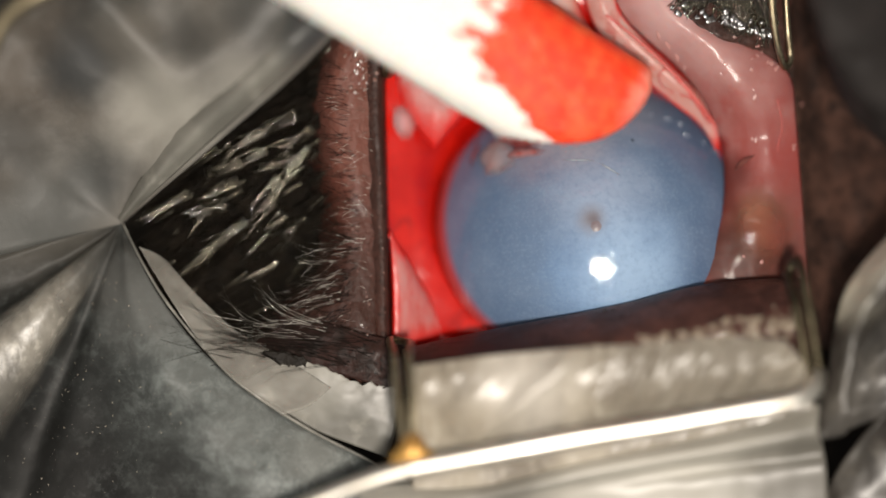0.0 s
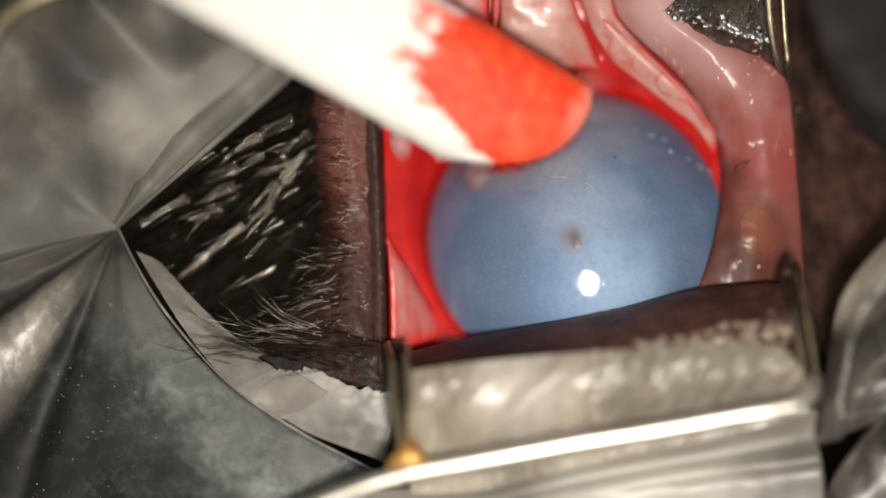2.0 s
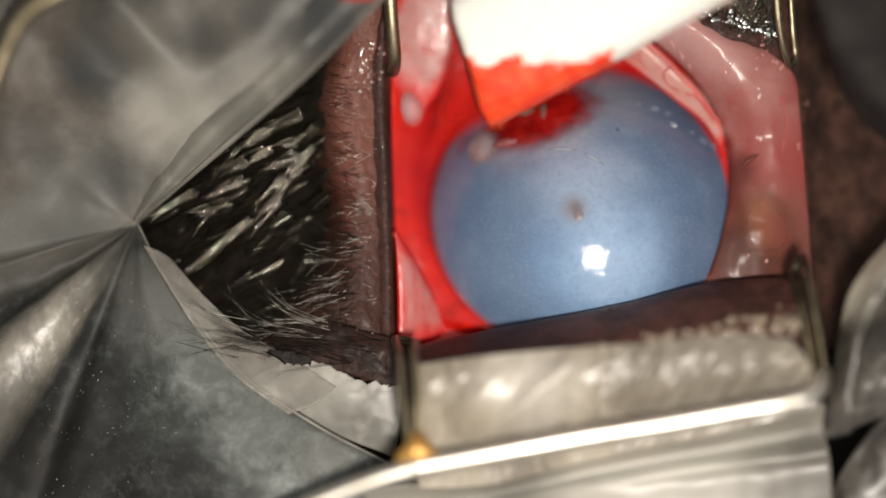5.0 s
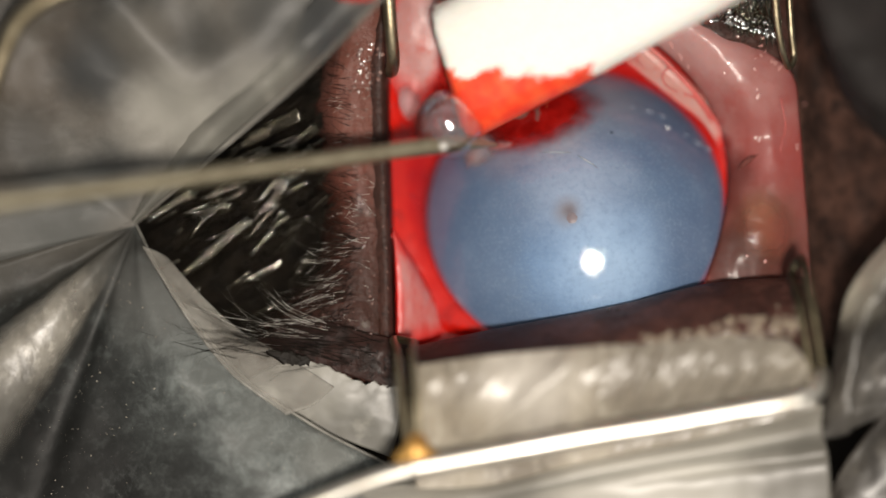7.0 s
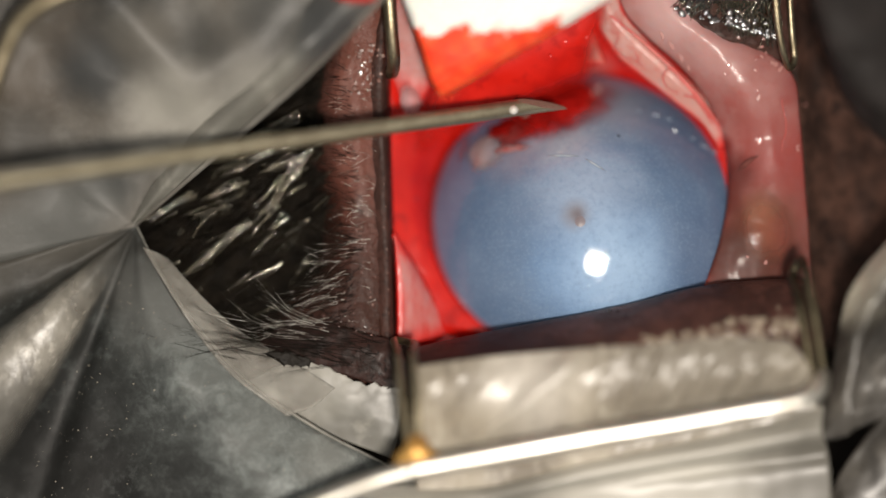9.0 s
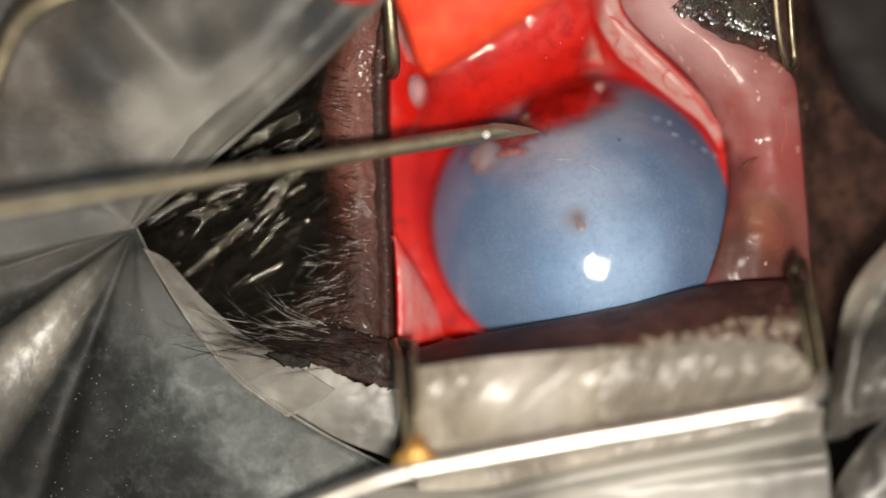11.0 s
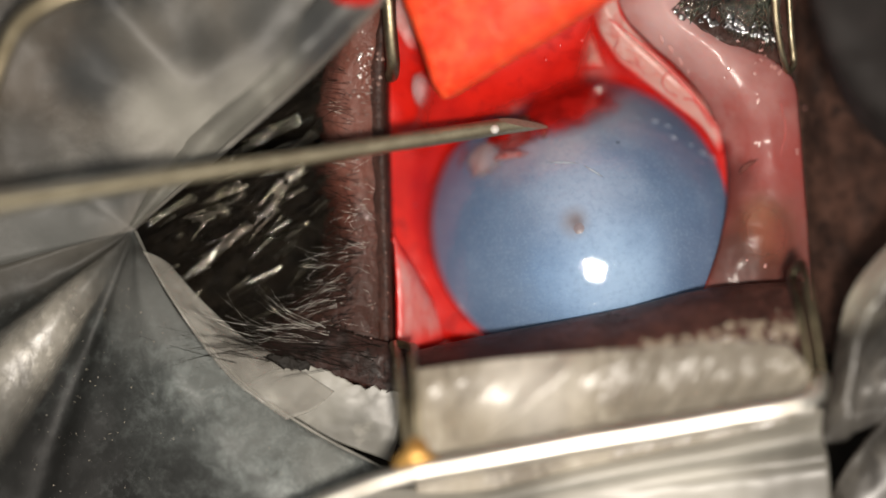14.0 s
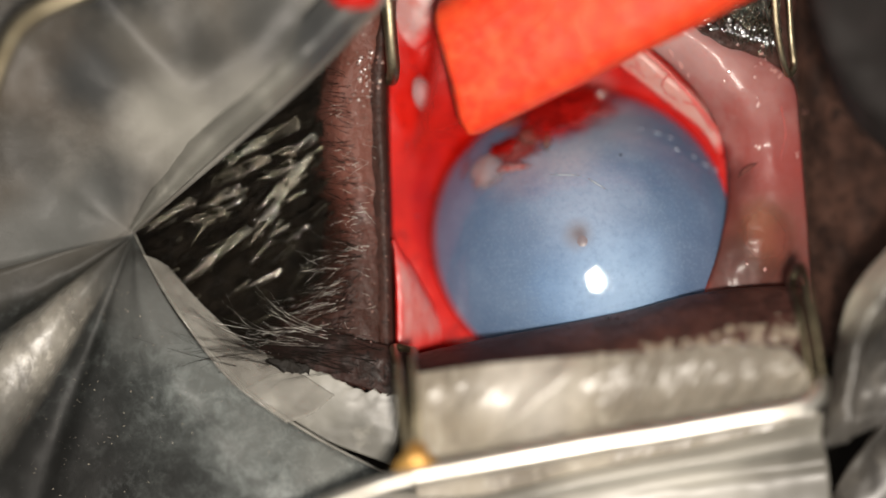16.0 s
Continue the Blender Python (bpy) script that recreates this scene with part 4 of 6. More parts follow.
    g = loft([[(420, 640, 1.6), (480, 590, 2.2), (560, 572, 2.6), (640, 592, 2.9), (700, 606, 2.8), (730, 612, 2.6)],
              [(430, 660, 2.2), (490, 625, 2.7), (570, 612, 3.0), (640, 628, 3.2), (700, 640, 3.2), (735, 645, 3.2)],
              [(450, 690, 2.2), (510, 668, 2.7), (590, 665, 3.0), (650, 680, 3.2), (705, 700, 3.2), (740, 710, 3.4)]], 60, 24)
    part("lid_corner", slab("lid_corner", g, 0.6, 0, 0.10, 40, 21), corner_skin, head, "dark wrinkled corner between the lids")

    # dark skin beyond the outer corner
    g = loft([[(1390, -60, 0.5), (1400, 60, 0.5), (1408, 180, 0.2), (1420, 320, 0.0), (1428, 470, 0.0), (1440, 600, 1)],
              [(1430, -60, -0.5), (1440, 60, -0.6), (1455, 180, -0.8), (1470, 320, -1), (1480, 470, -1), (1480, 620, 0.0)],
              [(1640, -60, -3), (1640, 60, -3), (1640, 180, -3), (1640, 320, -3), (1640, 470, -3), (1640, 620, -3)]], 50, 24)
    part("outer_corner", slab("outer_corner", g, 0.8, 0, 0.25, 45, 12), outer_skin, head, "dark brown skin of the outer corner")

    # skin under the wet lashes at the top
    g = loft([[(1150, -120, 1.5), (1260, -120, 1.5), (1440, -120, 1)], [(1165, -20, 2.4), (1250, 30, 2.5), (1400, 40, 2.0)],
              [(1195, 20, 2.4), (1270, 80, 2.4), (1400, 125, 1.8)]], 40, 20)
    part("upper_lid", slab("upper_lid", g, 0.8, 0.2, 0.15, 40, 15), margin_skin, head, "black wet edge of the upper eyelid")

    # beads of moisture, added to catch the lamp as glints, lie on whatever is uppermost
    verts, faces = [], []
    for ob in head.children:
        if ob.name.split(".")[0] in ("conjunctiva", "tissue_fold", "eyelid", "lid_margin", "upper_lid", "lid_corner", "outer_corner"):
            faces += [tuple(k + len(verts) for k in f.vertices) for f in ob.data.polygons]
            verts += [p.co.copy() for p in ob.data.vertices]
    skins = BVHTree.FromPolygons(verts, faces)
    eye_at = Vector((0, 0, HIGH * MM))

    def bead(u, v, r, flat=0.14, material=None, lift=0.0, longer=0.0, turn=0.0):
        bm = bmesh.new()
        bmesh.ops.create_icosphere(bm, subdivisions=2, radius=1.0)
        grow = longer or 1 + rng.uniform(-0.3, 0.5)
        for p in bm.verts:
            p.co = Vector((p.co.x * grow, p.co.y, p.co.z * flat)) * (1 + 0.2 * noise.noise(p.co * 1.2 + Vector((u, v, 0)))) * r * MM
        for f in bm.faces:
            f.smooth = True
        me = bpy.data.meshes.new("moisture_bead")
        bm.to_mesh(me)
        bm.free()
        ob = part("moisture_bead", me, material or wet_skin, head)
        hit, normal, _, _ = skins.ray_cast(eye_at, P(u, v, 0) - eye_at)
        if hit is None:
            hit, normal = P(u, v, 2), Vector((0, 0, 1))
        lean = Vector((0.02, -0.07, 1)) if lift else (normal.normalized() * math.copysign(1, normal.z) + Vector((0.03, -0.1, 1.5))).normalized()
        ob.matrix_basis = Matrix.Translation(hit + Vector((0, 0, lift)) * MM) @ lean.to_track_quat("Z", "Y").to_matrix().to_4x4() @ pose(0, 0, 0, 0, 0, turn if longer else rng.uniform(0, 180))
    for _ in range(46):
        v = rng.uniform(80, 170)
        bead(648 + rng.normal(0, 14) - (v - 85) * 0.1, v, rng.uniform(0.06, 0.15), 0.13)
    for _ in range(46):
        v = rng.uniform(300, 625)
        bead(rng.uniform(575 + max(0, 470 - v) * 0.15 - max(0, v - 520) * 0.4, 662), v, rng.uniform(0.035, 0.075), 0.3)
    for k in range(7):
        bead(676 + k * 1.5 + rng.normal(0, 1.5), 330 + k * 38 + rng.normal(0, 3), 0.06, 0.3)
    for _ in range(120):
        f = rng.uniform(0, 1) ** 0.6
        bead(960 + 450 * f, 640 - 62 * f + rng.normal(0, 3 + 13 * f), rng.uniform(0.05, 0.24), rng.uniform(0.25, 0.6), wet_film)
    for _ in range(64):
        f, k = rng.uniform(0, 1) ** 0.8, rng.uniform(0, 1) ** 0.3
        bead(1190 + 180 * f, -8 + 45 * f + k * 36, 0.05 + 0.17 * rng.uniform(0, 1) ** 1.6, 0.12, wet_dark, rng.uniform(0.6, 1.0))
    for u, v, r in ((1074, 554, 0.15), (1090, 555, 0.07), (1058, 558, 0.05)):
        bead(u, v, r, 0.4, wet_dark)
    for u, v, r in ((1320, 458, 0.09), (1352, 468, 0.10)):
        bead(u, v, r, 0.3, wet_pink)

    for u, v, r in ((1288, 118, 0.14),
                       (1334, 128, 0.12), (1344, 104, 0.12), (1338, 164, 0.06), (1336, 250, 0.10), (1408, 268, 0.10), (1368, 118, 0.15),
                       (1390, 124, 0.12), (1348, 72, 0.13), (1304, 70, 0.10)):
        bead(u, v, r, 0.12, wet_pink)

    # Long flat beads added so that highlight streaks show on the pink fold.
    for u, v, r, ln, turn in ((1168, 62, 0.10, 4.5, -40), (1184, 80, 0.12, 4.0, -42), (1202, 102, 0.12, 3.5, -45), (1216, 122, 0.08, 3.0, -55), (1376, 128, 0.10, 4.0, -50),
                              (1362, 116, 0.07, 3.0, -40), (1340, 176, 0.12, 1.8, 35), (1406, 262, 0.05, 5.0, -65), (1342, 252, 0.06, 3.5, -60), (1280, 134, 0.05, 3.0, -45),
                              (1333, 110, 0.05, 4.0, -55), (1420, 190, 0.05, 4.0, -75), (1344, 86, 0.08, 2.0, -30), (1352, 98, 0.06, 2.5, -50)):
        bead(u, v, r, 0.16, wet_pink, 0.0, ln, turn)

    for u, v, r in ((738, 346, 0.10), (737, 366, 0.06), (720, 58, 0.11), (706, 66, 0.07), (712, 440, 0.06)):
        bead(u, v, r, 0.25, wet_red)

    # fur in the gap of the drape: wet locks that run the same way over a dark undercoat
    roots, ways, lens, lock_roots, lock_ways, lock_lens = [], [], [], [], [], []
    for k in range(230):
        u, v = rng.uniform(240, 600), rng.uniform(90, 590)
        tilt = radians(rng.normal(33, 8))
        z = rng.uniform(-0.7, 1.3)
        for _ in range(9):
            du, dv = rng.normal(0, 8, 2)
            roots.append(np.array(P(u + 60 + du, v - 40 + dv, z - abs(rng.normal(0, 0.12)))))
            ways.append((-math.cos(tilt) + rng.normal(0, 0.06), -math.sin(tilt) + rng.normal(0, 0.06), rng.normal(0.02, 0.05)))
            lens.append(rng.uniform(3.5, 7.0))
        for _ in range(3 if k < 34 else int(k % 3 == 0)):
            du, dv = rng.normal(0, 5, 2)
            lock_roots.append(np.array(P(u + 60 + du, v - 40 + dv, z + rng.uniform(0.2, 0.5))))
            lock_ways.append((-math.cos(tilt) + rng.normal(0, 0.03), -math.sin(tilt) + rng.normal(0, 0.03), rng.normal(0.0, 0.09)))
            lock_lens.append(rng.uniform(0.9, 3.2))
    # heavy wet locks, each a bundle that runs on from clump to clump
    heavy_roots, heavy_ways, heavy_lens = [], [], []
    for line in (((548, 268), (500, 322), (470, 362)), ((486, 352), (440, 398), (400, 424)), ((420, 408), (372, 446), (326, 486)), ((522, 204), (470, 232), (424, 256)),
                 ((530, 282), (490, 298), (466, 304)), ((428, 326), (396, 336), (366, 356)), ((340, 350), (302, 372), (268, 392)), ((556, 232), (520, 258), (494, 268)),
                 ((400, 372), (372, 378), (346, 390)), ((470, 268), (430, 292), (388, 308))):
        for a, b in zip(line, line[1:]):
            for _ in range(10):
                du, dv = rng.normal(0, 5, 2)
                heavy_roots.append(np.array(P(a[0] + du, a[1] + dv, 1.1 + rng.uniform(0, 0.5))))
                heavy_ways.append((b[0] - a[0] + rng.normal(0, 3), a[1] - b[1] + rng.normal(0, 3), rng.normal(0, 5)))
                heavy_lens.append(math.hypot(b[0] - a[0], b[1] - a[1]) / UNIT * rng.uniform(0.8, 1.5))
    tagged(part("heavy_locks", hairs("heavy_locks", heavy_roots, heavy_ways, heavy_lens, 0.06, 0.03, 0.07, 16, 25, 1.5, 6), hair_wet, head, "thick dripping locks of black fur"),
           kind="stuff")
    tagged(part("fur", hairs("fur", roots, ways, lens, 0.05, 0.05, 0.10, 5, 5), hair_black, head, "black wet fur"), kind="stuff")
    tagged(part("wet_locks", hairs("wet_locks", lock_roots, lock_ways, lock_lens, 0.07, 0.08, 0.12, 14, 15, 1.2, 6), hair_wet, head, "shining wet locks of black fur"),
           kind="stuff")

    # short hairs on the inner lid
    roots, ways, lens = [], [], []
    for k in range(560):
        v = rng.uniform(110, 640) if k < 300 else rng.uniform(400, 640)
        f = rng.uniform(0, 1)
        u = (552 + (30 * ((v - 450) / 150) * -1 if v > 450 else 0)) * (1 - f) + 655 * f
        z = 1.9 + 0.9 * math.sin(math.pi * f)
        roots.append(np.array(P(u, v, z - 0.1)))
        ways.append((-1 + rng.normal(0, 0.25), 0.25 + rng.normal(0, 0.3) - (0.5 if v > 430 else 0), 0.28 + rng.normal(0, 0.12)))
        lens.append(rng.uniform(0.8, 2.0))
    tagged(part("lid_hair", hairs("lid_hair", roots, ways, lens, 0.017, 0.3, 0.3, 5, 6), hair_black, head, "short black hairs of the lid"), kind="stuff")
    roots, ways, lens = [], [], []
    for _ in range(24):
        v = 440 + 190 * rng.uniform(0, 1) ** 0.8
        u = 590 - (v - 430) * 0.35 + rng.normal(0, 28)
        roots.append(np.array(P(u, v, 2.1 + rng.uniform(0, 0.5))))
        ways.append((-1 + rng.normal(0, 0.2), -0.55 + 0.4 * (v - 440) / 190 + rng.normal(0, 0.25), 0.3 + rng.normal(0, 0.1)))
        lens.append(rng.uniform(0.8, 2.0))
    for _ in range(110):
        v = rng.uniform(150, 600)
        roots.append(np.array(P(rng.uniform(600, 664), v, 2.45)))
        ways.append((-1 + rng.normal(0, 0.2), rng.normal(0.05, 0.25), 0.3 + rng.normal(0, 0.1)))
        lens.append(rng.uniform(0.3, 0.8))
    for _ in range(46):
        f = rng.uniform(0, 1)
        u, v = 612 - 40 * f + rng.normal(0, 12), 425 + 170 * f + rng.normal(0, 6)
        roots.append(np.array(P(u, v, 2.3 + rng.uniform(0, 0.5))))
        ways.append((-1 + rng.normal(0, 0.12), -0.12 - 0.25 * f + rng.normal(0, 0.14), 0.22 + rng.normal(0, 0.08)))
        lens.append(rng.uniform(0.6, 2.3))
    for _ in range(30):
        u, v = rng.uniform(450, 590), rng.uniform(568, 606)
        roots.append(np.array(P(u, v, 3.0 + rng.uniform(0, 0.4))))
        ways.append((-1 + rng.normal(0, 0.1), 0.2 + rng.normal(0, 0.12), 0.12 + rng.normal(0, 0.05)))
        lens.append(rng.uniform(2.0, 4.6))
    tagged(part("glint_hair", hairs("glint_hair", roots, ways, lens, 0.0105, 0.4, 0.35, 7, 7), hair_glint, head, "dark hairs of the lid, their glints painted white"), kind="stuff")
    # long whiskery hairs below, some lying on the drape
    roots, ways, lens = [], [], []
    for _ in range(120):
        u, v = rng.uniform(400, 680), rng.uniform(590, 652)
        roots.append(np.array(P(u, v, 3.3 + rng.uniform(-0.8, 0.6))))
        ways.append((-1 + rng.normal(0, 0.12), 0.22 + rng.normal(0, 0.2), 0.06 + rng.normal(0, 0.06)))
        lens.append(rng.uniform(2.5, 6.5))
    tagged(part("long_hair", hairs("long_hair", roots, ways, lens, 0.02, 0.08, 0.25, 8, 8), hair_black, head, "long black hairs over the drape edge"), kind="stuff")
    # wet lashes at the top
    roots, ways, lens = [], [], []
    for _ in range(70):
        f, k = rng.uniform(0, 1), rng.uniform(0, 1)
        base = np.array(P(1205 + 170 * f, -75 + 60 * f + k * 78, 2.8))
        way = np.array((-0.25 + rng.normal(0, 0.35), -1 + rng.normal(0, 0.3), 0.12 + rng.normal(0, 0.15)))
        tip_at = base + way / np.linalg.norm(way) * rng.uniform(0.7, 1.4) * MM
        for _ in range(10):
            root = base + rng.normal(0, 0.28, 3) * np.array((1, 1, 0.3)) * MM
            roots.append(root)
            ways.append(tip_at - root + rng.normal(0, 0.05, 3) * MM)
            lens.append(np.linalg.norm(tip_at - root) / MM)
    tagged(part("lashes", hairs("lashes", roots, ways, lens, 0.06, 0.3, 0.2, 4, 9), hair_wet, head, "black wet lashes with glints"), kind="stuff")
    return head, sliding, drawn, bed


# ---------------------------------------------------------------- drape and film
def build_drape():
    drape = thing("surgical_drape", "creased grey plastic surgical drape with a cut opening", "drape")
    tip = (238, 404, 1.2)
    rays = [[tip, (400, 268, 4.0), (545, 140, 6.4), (690, -10, 7.6), (840, -160, 8)],
            [tip, (330, 280, 4.2), (430, 120, 6.8), (530, -60, 7.8), (640, -260, 8)],
            [tip, (270, 250, 3.4), (300, 80, 5.6), (330, -120, 6.4), (360, -330, 7)],
            [tip, (200, 270, 3.8), (150, 110, 5.8), (90, -80, 6.4), (20, -300, 7)],
            [tip, (140, 320, 3.0), (20, 200, 4.8), (-140, 60, 5.6), (-320, -100, 6)],
            [tip, (135, 372, 2.6), (10, 330, 3.8), (-150, 280, 4.6), (-380, 220, 5)],
            [tip, (135, 440, 1.8), (0, 490, 2.4), (-160, 540, 3.0), (-380, 600, 4)],
            [tip, (138, 470, 1.5), (5, 555, 2.6), (-130, 650, 3.4), (-340, 800, 4)],
            [tip, (134, 498, 2.5), (-10, 630, 4.1), (-130, 750, 5.2), (-300, 930, 6)],
            [tip, (150, 530, 2.3), (14, 745, 3.7), (-76, 890, 4.6), (-200, 1080, 6)],
            [tip, (180, 545, 1.4), (95, 760, 2.3), (40, 900, 3.0), (-50, 1140, 4)],
            [tip, (200, 545, 1.8), (150, 740, 2.6), (110, 900, 3.2), (60, 1160, 4)],
            [tip, (230, 550, 2.3), (235, 740, 3.0), (250, 900, 3.5), (260, 1160, 4)],
            [tip, (262, 548, 3.1), (345, 712, 4.2), (445, 850, 4.8), (560, 1160, 5)],
            [tip, (300, 525, 2.4), (425, 672, 3.2), (560, 765, 3.8), (700, 835, 4.0), (900, 960, 4)]]
    g = loft(rays, 90, 150)
    for _ in range(5):
        g[1:-1, :, 2] = 0.25 * g[:-2, :, 2] + 0.5 * g[1:-1, :, 2] + 0.25 * g[2:, :, 2]
    ramp_out = np.linspace(0, 1, 90)[None, :]
    g[..., 2] += 0.30 * bumpy(g, 220, 3.0) * np.minimum(1, ramp_out * 6) + 0.03 * bumpy(g, 45, 9.0) * np.minimum(1, ramp_out * 8)

    def pleat(a, b, width, high):
        a, b = np.array(a, float), np.array(b, float)
        d = (b - a) / np.linalg.norm(b - a)
        q = g[..., :2] - a
        along, off = q @ d, q @ np.array((-d[1], d[0]))
        fade = 1 / (1 + np.exp(-(along + 10) / 20)) / (1 + np.exp((along - np.linalg.norm(b - a) - 10) / 20))
        g[..., 2] += high * np.exp(-(off / width) ** 2) * fade

    pleat((150, -60), (322, 160), 42, 1.1)
    pleat((330, 165), (640, 10), 48, 0.9)
    pleat((60, 60), (190, 330), 60, -0.8)
    pleat((290, 250), (600, -30), 30, -0.7)
    pleat((120, 700), (330, 640), 60, 0.3)
    pleat((330, 760), (520, 860), 60, 0.3)
    cut = 62
    part("upper_panel", slab("upper_panel", g[:cut + 1], 0.12), pale_plastic, drape, "pale grey plastic panel, fold light and shade painted in")
    part("lower_panel", slab("lower_panel", g[cut:], 0.12), drape_plastic, drape, "dark grey creased plastic panel, fold light and shade painted in")
    h = loft([[(222, 418, 1.5), (130, 480, 2.3), (-20, 590, 3.6), (-150, 700, 4.6), (-330, 870, 5.2)],
              [(218, 426, 1.8), (138, 506, 3.0), (-4, 650, 4.4), (-114, 780, 5.4), (-275, 950, 6.1)],
              [(216, 434, 1.8), (150, 532, 2.9), (18, 718, 4.2), (-80, 850, 5.2), (-225, 1030, 6.1)],
              [(218, 440, 1.5), (168, 552, 2.1), (48, 772, 3.1), (-46, 910, 4.1), (-180, 1090, 5.1)]], 90, 30)
    h[..., 2] += 0.10 * bumpy(h, 70, 2.0)
    part("pleat", slab("pleat", h, 0.12), sheen_plastic, drape, "raised pleat of the drape, its sheen painted pale")
    # doubled hem along the upper cut edge and the curled rim of the lower one
    h = loft([[(236, 402, 1.4), (392, 262, 4.5), (538, 134, 6.9), (684, -14, 8.1), (830, -160, 8.5)],
              [(234, 398, 1.7), (372, 235, 5.5), (515, 108, 8.0), (655, -35, 9.0), (790, -170, 9)],
              [(230, 392, 1.4), (350, 205, 4.4), (480, 80, 7.0), (610, -60, 8.0), (740, -190, 8.4)]], 90, 16)
    h[..., 2] += 0.15 * bumpy(h, 60, 5.0)
    part("hem", slab("hem", h, 0.12), hem_plastic, drape, "pale doubled hem of the opening")
    rim = [(238, 404, 1.7), (268, 465, 2.5), (303, 525, 2.9), (360, 600, 3.2), (425, 670, 3.6), (560, 764, 4.1), (690, 832, 4.4), (820, 910, 4.4)]
    part("rim", tube("rim", [P(u + 2, v, z) for u, v, z in rim], [0.05, 0.09, 0.06, 0.09, 0.06, 0.1], 8, 90), hem_plastic, drape, "thin curled rim of the opening")
    rng = np.random.default_rng(4)
    verts, faces = [], []
    for _ in range(420):
        u, v = 20 + 500 * rng.uniform(0, 1) ** 1.3, rng.uniform(560, 880)
        if v < 560 + 0.75 * (u - 150) or v > 1000:
            continue
        i, k = min(149, int(rng.uniform(96, 145))), min(89, int(rng.uniform(12, 60)))
        c = Pn(g[i, k] + np.array((rng.normal(0, 6), rng.normal(0, 6), 0.12)))
        r, b = (0.010 + 0.042 * rng.uniform(0, 1) ** 4) * MM, len(verts)
        verts += [c + np.array(d) * r for d in ((1, 0, 0), (0, 1, 0), (-1, 0, 0), (0, -1, 0), (0, 0, 0.7))]
        faces += [(b, b + 1, b + 4), (b + 1, b + 2, b + 4), (b + 2, b + 3, b + 4), (b + 3, b, b + 4)]
    tagged(part("lint", mesh_of("lint", verts, faces), film_plastic, drape, "pale specks of lint"), kind="stuff")
    return drape


def build_film():
    film = thing("adhesive_film", "wrinkled clear adhesive film stuck over the lower lid", "drape film")
    g = loft([[(728, 652, 7.5), (850, 636, 8.0), (1000, 622, 8.2), (1150, 612, 8.4), (1290, 600, 8.4), (1392, 606, 8.0)],
              [(730, 690, 7.8), (850, 678, 8.4), (1000, 664, 8.6), (1150, 650, 8.7), (1290, 634, 8.7), (1418, 634, 8.3)],
              [(735, 745, 7.6), (850, 735, 8.2), (1000, 715, 8.4), (1150, 695, 8.5), (1290, 675, 8.5), (1430, 660, 8.2)],
              [(735, 830, 6.6), (850, 815, 6.8), (1000, 790, 7.0), (1150, 760, 7.1), (1290, 735, 7.1), (1440, 705, 7.0)],
              [(735, 900, 6.2), (850, 872, 6.4), (1000, 835, 6.6), (1150, 800, 6.8), (1290, 775, 6.8), (1450, 745, 6.8)]], 200, 80)
    skew = g.copy()
    skew[..., 0], skew[..., 1] = g[..., 0] * 0.8 + g[..., 1] * 0.55, (g[..., 1] * 0.8 - g[..., 0] * 0.3) * 0.45
    slat = g.copy()
    slat[..., 0], slat[..., 1] = g[..., 0] + 0.55 * g[..., 1], 0.22 * g[..., 1] - 0.12 * g[..., 0]
    right = np.clip((g[..., 0] - 960) / 160, 0, 1)
    calm = 0.2 + 0.8 * np.clip((846 - 0.173 * (g[..., 0] - 740) - g[..., 1]) / 30, 0, 1)
    g[..., 2] += calm * ((0.24 - 0.12 * right) * bumpy(skew, 95, 5.0) + 0.05 * bumpy(skew, 22, 6.0) + right * (0.22 * bumpy(slat, 26, 4.0) + 0.07 * bumpy(slat, 11, 7.0)))
    ribs = [((842, 784), (930, 716), 11, 0.34), ((905, 742), (1018, 636), 20, 0.42), ((760, 668), (752, 720), 16, 0.25), ((985, 790), (1010, 720), 14, -0.22)]
    ribs += [((1038 + 39 * k, 742 - 7 * k + 5 * (k % 2)), (1070 + 39 * k, 700 - 7 * k - 9 * (k % 3)), 8, 0.17 + 0.05 * (k % 3)) for k in range(8)]
    for a, b, wide, high in ribs:
        a, b = np.array(a, float), np.array(b, float)
        d = (b - a) / np.linalg.norm(b - a)
        q = g[..., :2] - a
        along, off = q @ d, q @ np.array((-d[1], d[0]))
        g[..., 2] += high * np.exp(-(off / wide) ** 2) / (1 + np.exp(-along / 8)) / (1 + np.exp((along - np.linalg.norm(b - a)) / 8))
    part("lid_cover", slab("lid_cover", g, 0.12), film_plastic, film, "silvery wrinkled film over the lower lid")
    g = loft([[(415, 690, 2.6), (480, 655, 2.9), (540, 640, 3.0)], [(520, 750, 2.8), (570, 700, 3.1), (640, 680, 3.2)],
              [(690, 815, 3.0), (705, 760, 3.3), (708, 690, 3.2)]], 40, 40)
    torn = np.array([noise.noise(Vector((k * 0.22, 3.0, 0))) + 0.25 * noise.noise(Vector((k * 0.7, 8.0, 0))) for k in range(g.shape[0])])
    g[..., 1] += torn[:, None] * 11 * np.linspace(0, 1, g.shape[1])[None, :] ** 6
    part("flap", slab("flap", g, 0.12, 0, 0.08, 70, 2), hem_plastic, film, "torn clear film flap")
    # No opening is cut: a dark slab stands for the hole's shade.
    g = loft([[(462, 628, 3.42), (500, 626, 3.42), (548, 640, 3.42)], [(484, 638, 3.44), (510, 640, 3.44), (546, 646, 3.44)], [(498, 648, 3.42), (520, 652, 3.42), (544, 652, 3.42)]], 20, 12)
